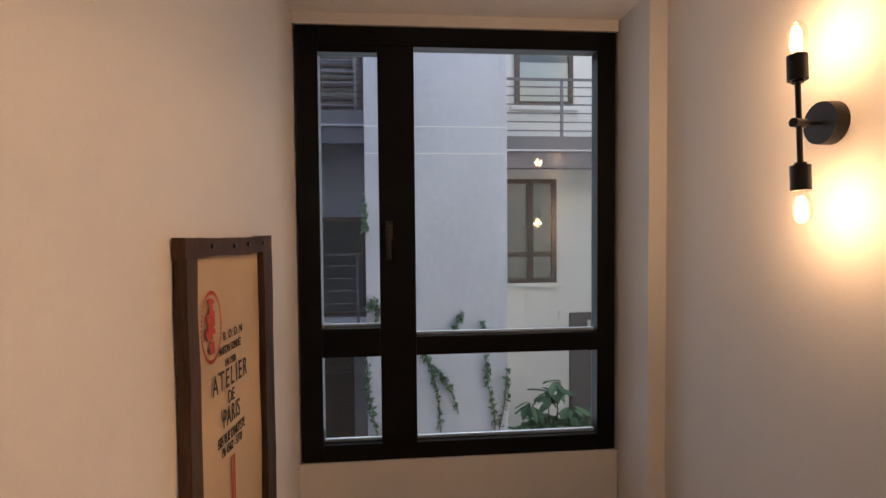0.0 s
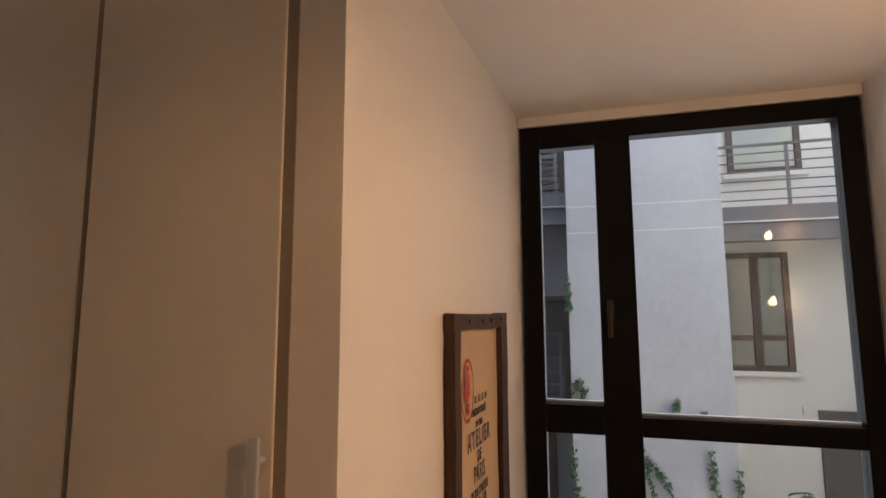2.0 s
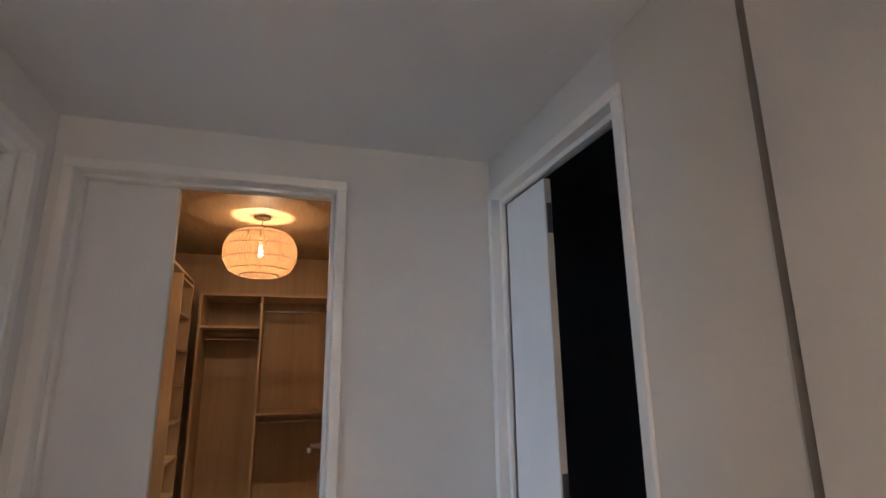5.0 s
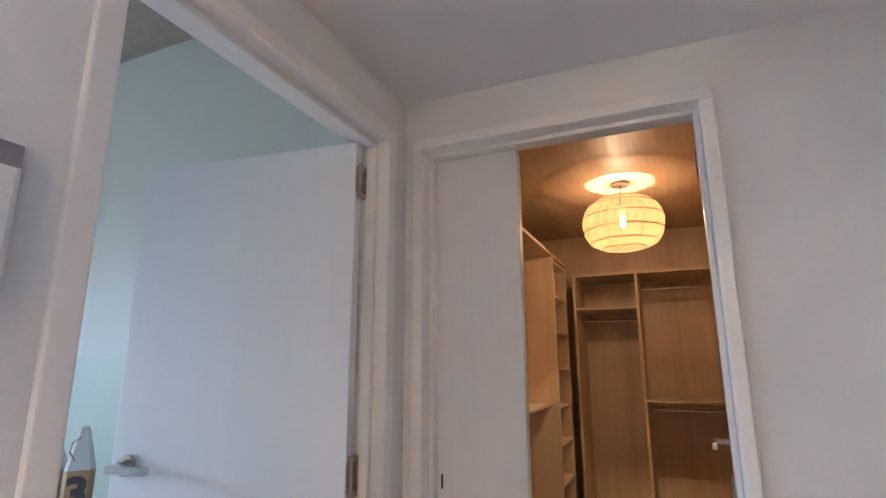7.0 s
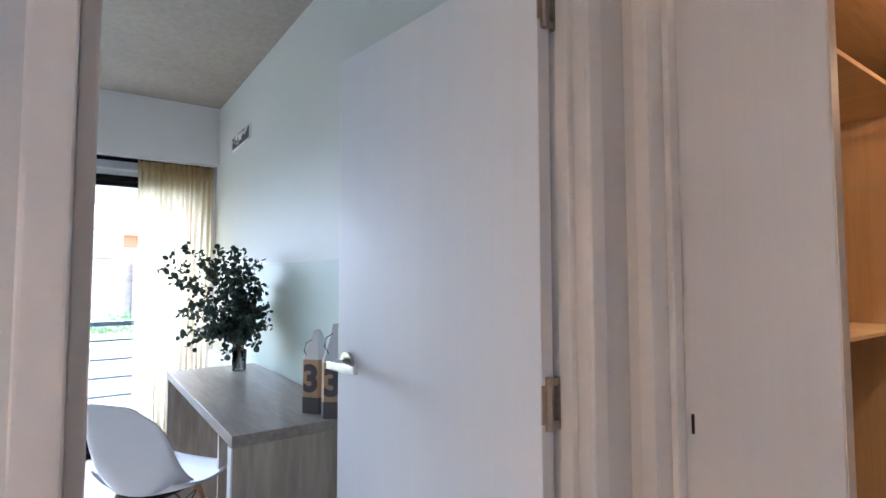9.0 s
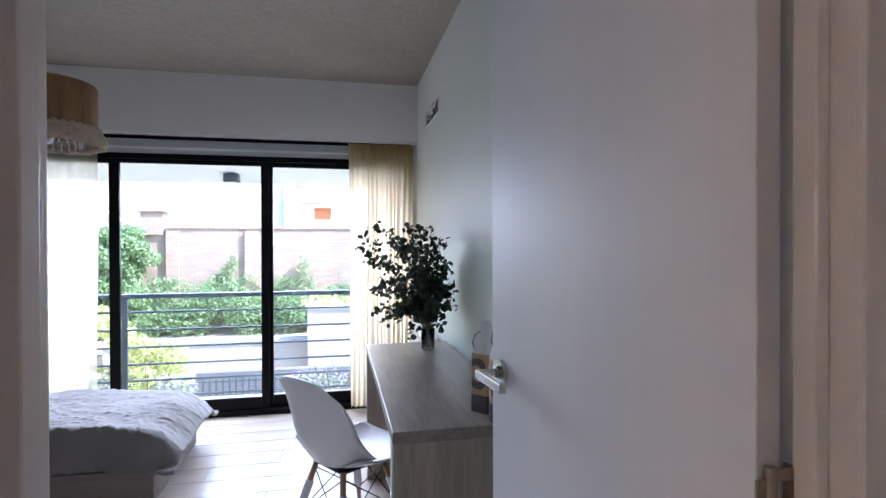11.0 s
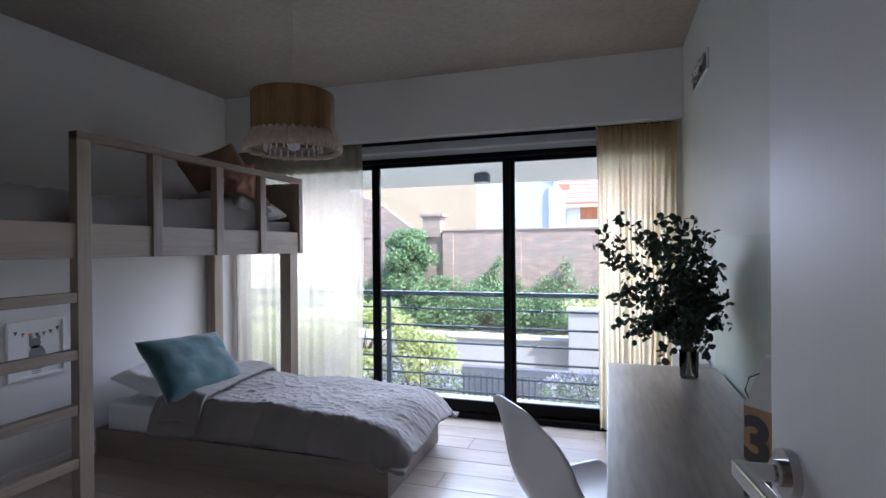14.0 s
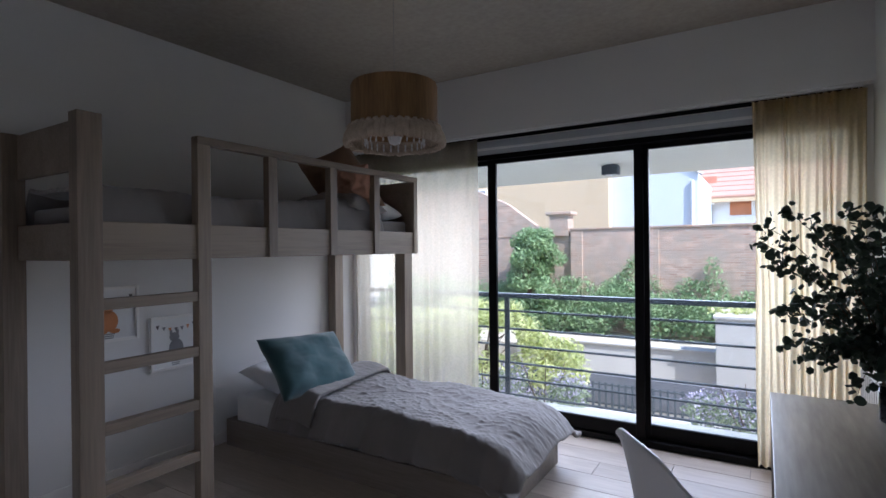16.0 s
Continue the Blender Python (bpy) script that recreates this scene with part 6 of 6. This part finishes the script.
def courtyard_building():
    root = thing("courtyard_building", "rendered courtyard building with concrete shaft and balconies", "building", (0.15, 0, 0))
    YC = 9.5
    part("shaft", box(-0.23, 1.55, 7.0, YC, -2.6, 8.5, 0.01), M_CONC, root, "weathered grey concrete shaft")
    for z in (2.31, 2.64, 5.3):
        part("joint", box(-0.232, 1.552, 6.994, 7.0, z, z + 0.012), M_COURT, root)
    part("wall", box(1.55, 5.2, YC, YC + 0.3, -2.6, 7.5), M_COURT, root, "pale cream rendered wall")
    part("wall", box(-3.3, -0.23, YC, YC + 0.3, -2.6, 7.5), M_SHADED, root, "rendered wall coloured grey for its shade")

    def win(x0, x1, z0, z1, y, bars_x=(), bars_z=(), blind=0.0):
        # flat plate behind the pane, with the dim room's darkness as its colour
        w = part("window", box(x0, x1, y - 0.02, y - 0.002, z0, z1), surface("room_dark_plate", (0.16, 0.17, 0.18), 0.6), root, "brown framed window")
        f = 0.085
        for b in ((x0, x0 + f, z0, z1), (x1 - f, x1, z0, z1), (x0 + f, x1 - f, z0, z0 + f), (x0 + f, x1 - f, z1 - f, z1)):
            part("frame", box(b[0], b[1], y - 0.07, y - 0.021, b[2], b[3], 0.004), M_BROWNW, w)
        for bx in bars_x:
            part("mullion", box(bx - 0.055, bx + 0.055, y - 0.065, y - 0.021, z0 + f, z1 - f), M_BROWNW, w)
        for bz in bars_z:
            part("transom", box(x0 + f, x1 - f, y - 0.06, y - 0.021, bz - 0.045, bz + 0.045), M_BROWNW, w)
        g = part("pane", box(x0 + f, x1 - f, y - 0.042, y - 0.036, z0 + f, z1 - f), M_GLASS, w)
        g.visible_shadow = False
        if blind:
            part("blind", box(x0 + f, x1 - f, y - 0.032, y - 0.025, z0 + f, z1 - f - blind), M_PLASTW, w)
        part("sill", box(x0 - 0.08, x1 + 0.08, y - 0.12, y, z0 - 0.07, z0 - 0.001), M_COURT, w)

    win(2.22, 3.25, 3.50, 4.62, YC, (), (), 0.28)
    win(1.95, 2.95, 0.43, 2.24, YC, (2.48,), (0.93,))
    for x0, x1, z in ((1.56, 4.6, 2.33), (-2.6, -0.24, 2.70)):
        part("beam", box(x0, x1, YC - 0.9, YC - 0.72, z, z + 0.50, 0.004), M_STEELB, root, "painted steel balcony beam")
        part("flange", box(x0, x1, YC - 0.96, YC - 0.66, z + 0.26, z + 0.285), M_GREYAL, root)
        part("balcony_slab", box(x0, x1, YC - 0.72, YC, z + 0.3, z + 0.46), M_COURT, root)

    def rail(x0, x1, z0, z1, n, post):
        r = part("balcony_rail", box(x0, x1, YC - 0.90, YC - 0.86, z1 - 0.035, z1), M_STEELB, root, "grey steel balcony rail")
        for k in range(n):
            z = z0 + (z1 - z0) * k / n
            part("bar", rod((x0, YC - 0.88, z), (x1, YC - 0.88, z), 0.011, seg=6), M_STEELB, r)
        for x in post:
            part("post", box(x - 0.02, x + 0.02, YC - 0.9, YC - 0.86, z0 - 0.1, z1), M_STEELB, r)

    rail(1.56, 4.6, 2.92, 3.74, 6, (2.78, 4.3))
    rail(-2.6, -0.40, 3.28, 4.3, 6, (-0.45, -2.0))
    rail(-2.6, -0.40, -0.15, 1.02, 6, (-0.45, -2.0))
    part("balcony_slab", box(-2.6, -0.24, YC - 0.95, YC, -0.36, -0.16), M_COURT, root)
    win(-1.9, -0.34, 3.0, 4.9, YC, (-1.12,), ())
    win(-1.9, -0.34, -0.1, 1.6, YC, (-1.12,), ())
    for k in range(15):
        part("louvre", box(-1.05, -0.43, YC - 0.085, YC - 0.072, 3.12 + 0.11 * k, 3.17 + 0.11 * k), M_BROWNW, root, "brown shutter slat")
    # flat brown sheet, coloured for the shade inside a recess
    part("recess_shade_sheet", box(-1.7, -0.6, YC - 0.02, YC - 0.001, -2.6, -0.5), M_BROWNW, root)
    dr = part("door", box(3.2, 4.1, YC - 0.05, YC - 0.001, -2.6, -0.12, 0.004), M_DARKP, root, "dark entrance door")
    part("handle", box(3.5, 3.56, YC - 0.09, YC - 0.05, -0.45, -0.25, 0.004), M_GREYAL, dr)
    part("meter_box", box(3.0, 3.1, YC - 0.03, YC, -0.2, -0.08, 0.004), M_COURT, root)
    return root


courtyard_building()


def climber(name, paths, seed):
    root = thing(name, "thin green climber on the concrete shaft", "climber", (0.14, 0, 0), group="climbers on the shaft")
    blobs = []
    for pts in paths:
        part("vine", tube([(x, 6.985, z) for x, z in pts], 0.006, 5), M_TWIG, root)
        for (xa, za), (xb, zb) in zip(pts, pts[1:]):
            for k in range(5):
                t = k / 5
                blobs.append((xa + (xb - xa) * t, 6.95, za + (zb - za) * t, 0.045, 0.03, 0.07))
    leaf_cloud("leaves", blobs, 34 * len(blobs) // 5, 0.038, M_CLIMB, seed, root)


climber("climber", [[(0.42, -0.1), (0.56, -0.29), (0.66, -0.7), (0.70, -1.3), (0.72, -1.9)], [(0.62, -0.35), (0.80, -0.6), (0.92, -0.95)]], 41)
climber("climber", [[(1.27, -0.25), (1.30, -0.6), (1.38, -0.95), (1.40, -1.6)], [(1.54, -0.45), (1.52, -0.8), (1.44, -1.2)]], 42)
climber("climber", [[(0.78, 0.0), (0.90, 0.16), (0.97, 0.33)], [(1.25, 0.05), (1.24, 0.2)]], 43)
climber("climber", [[(-0.24, 1.75), (-0.22, 1.5), (-0.23, 1.3)], [(-0.20, 0.40), (-0.12, 0.5), (-0.05, 0.35), (-0.2, 0.12)], [(-0.22, -0.25), (-0.2, -0.7), (-0.14, -1.0), (-0.05, -1.5)]], 44)


def courtyard_plant():
    """A tall shrub with whorls of long pointed leaves."""
    root = thing("courtyard_shrub", "broad-leaved green shrub in the courtyard", "shrub", (2.50, 7.6, -2.6))
    rng = random.Random(3)
    me = []
    for k in range(3):
        bm = bmesh.new()
        w = (0.0, 0.26, 0.40, 0.34, 0.0)
        rows = [(bm.verts.new((i / 4, w[i] * 0.5 + 0.004, 0.05 - 0.10 * (i / 4) ** 2 * (1 + k))), bm.verts.new((i / 4, 0, -0.12 * (i / 4) ** 2 * (1 + k))), bm.verts.new((i / 4, -w[i] * 0.5 - 0.004, 0.05 - 0.10 * (i / 4) ** 2 * (1 + k)))) for i in range(5)]
        for a, b in zip(rows, rows[1:]):
            bm.faces.new((a[0], b[0], b[1], a[1]))
            bm.faces.new((a[1], b[1], b[2], a[2]))
        m = mesh_of("leaf", bm)
        m.materials.append(M_CLIMB)
        me.append(m)
    stems = [((0.05, 0, 1.78), 8), ((-0.30, 0.1, 1.48), 8), ((0.25, 0, 1.42), 8), ((0.52, 0.1, 1.34), 9), ((0.0, -0.1, 1.25), 8), ((0.74, 0, 1.18), 9), ((0.42, -0.1, 1.05), 9), ((-0.42, 0.1, 1.15), 8), ((-0.1, 0.1, 1.0), 8), ((0.85, 0.1, 0.9), 9), ((0.2, -0.2, 0.8), 9), ((0.6, -0.15, 0.7), 9)]
    stems += [((x + rng.uniform(-0.3, 0.3), y + rng.uniform(-0.2, 0.2), z + rng.uniform(-0.25, 0.1)), 10) for (x, y, z), n in stems]
    stems = [(p, n + 4) for p, n in stems]
    for (x, y, z), n in stems:
        st = part("stem", tube([(x * 0.2, y * 0.2, 0), (x * 0.5, y * 0.5, z * 0.6), (x, y, z)], 0.014, 6, taper=0.5), M_TWIG, root)
        for i in range(n):
            ob = new("leaf", me[i % 3])
            ob.parent = st
            s = rng.uniform(0.20, 0.33)
            ob.matrix_basis = pose(x + rng.uniform(-0.05, 0.05), y + rng.uniform(-0.05, 0.05), z + rng.uniform(-0.10, 0.03), rng.uniform(-20, 20), rng.uniform(-10, 45), 720 * i / n + rng.uniform(-15, 15)) @ Matrix.Diagonal((s, s, s, 1))
    return root


courtyard_plant()

# ---- floor tiles ----
floor_tiles = thing("floor", "pale wood-look plank tiles on the bedroom floor", "floor", kind="structure")
plank_mesh = {}


def plank(x0, x1, y0, y1):
    key = (round(x1 - x0, 3), round(y1 - y0, 3))
    if key not in plank_mesh:
        me = mesh_of("plank", box(-key[0] / 2, key[0] / 2, -key[1] / 2, key[1] / 2, -0.010, 0.0, 0.0012, seg=1))
        me.materials.append(M_PLANK)
        plank_mesh[key] = me
    ob = new("plank", plank_mesh[key])
    ob.parent = floor_tiles
    ob.location = ((x0 + x1) / 2, (y0 + y1) / 2, 0)


PW, PL, G = 0.198, 1.198, 0.003
for i in range(21):
    y1 = -0.28 - i * (PW + G)
    y0 = max(y1 - PW, -4.42)
    if y1 - y0 < 0.05:
        break
    x = XW - ((i * 0.41) % 1.2)
    while x < XE:
        a, b = max(x, XW), min(x + PL, XE)
        if b - a > 0.03:
            plank(a, b, y0, y1)
        x += PL + G
for i in range(8):
    y1 = 1.165 - i * (PW + G)
    x = -1.95 - ((i * 0.41) % 1.2)
    while x < 1.275:
        a, b = max(x, -1.95), min(x + PL, 1.275)
        if b - a > 0.03:
            plank(a, b, max(y1 - PW, -0.277), y1)
        x += PL + G
wall("floor_nook", -0.30, 1.275, 1.168, 2.575, -0.009, -0.001, M_PLANK, "wood-look tiles in the window nook", "floor")
wall("floor_closet", -5.10, -1.953, -0.85, 0.95, -0.009, -0.001, M_PLANK, "wood-look tiles in the closet", "floor")
wall("floor_bath", -2.6, -0.36, 1.17, 2.9, -0.009, -0.0012, M_DIMGREY, "bathroom floor tiles coloured dark as unlit", "floor")
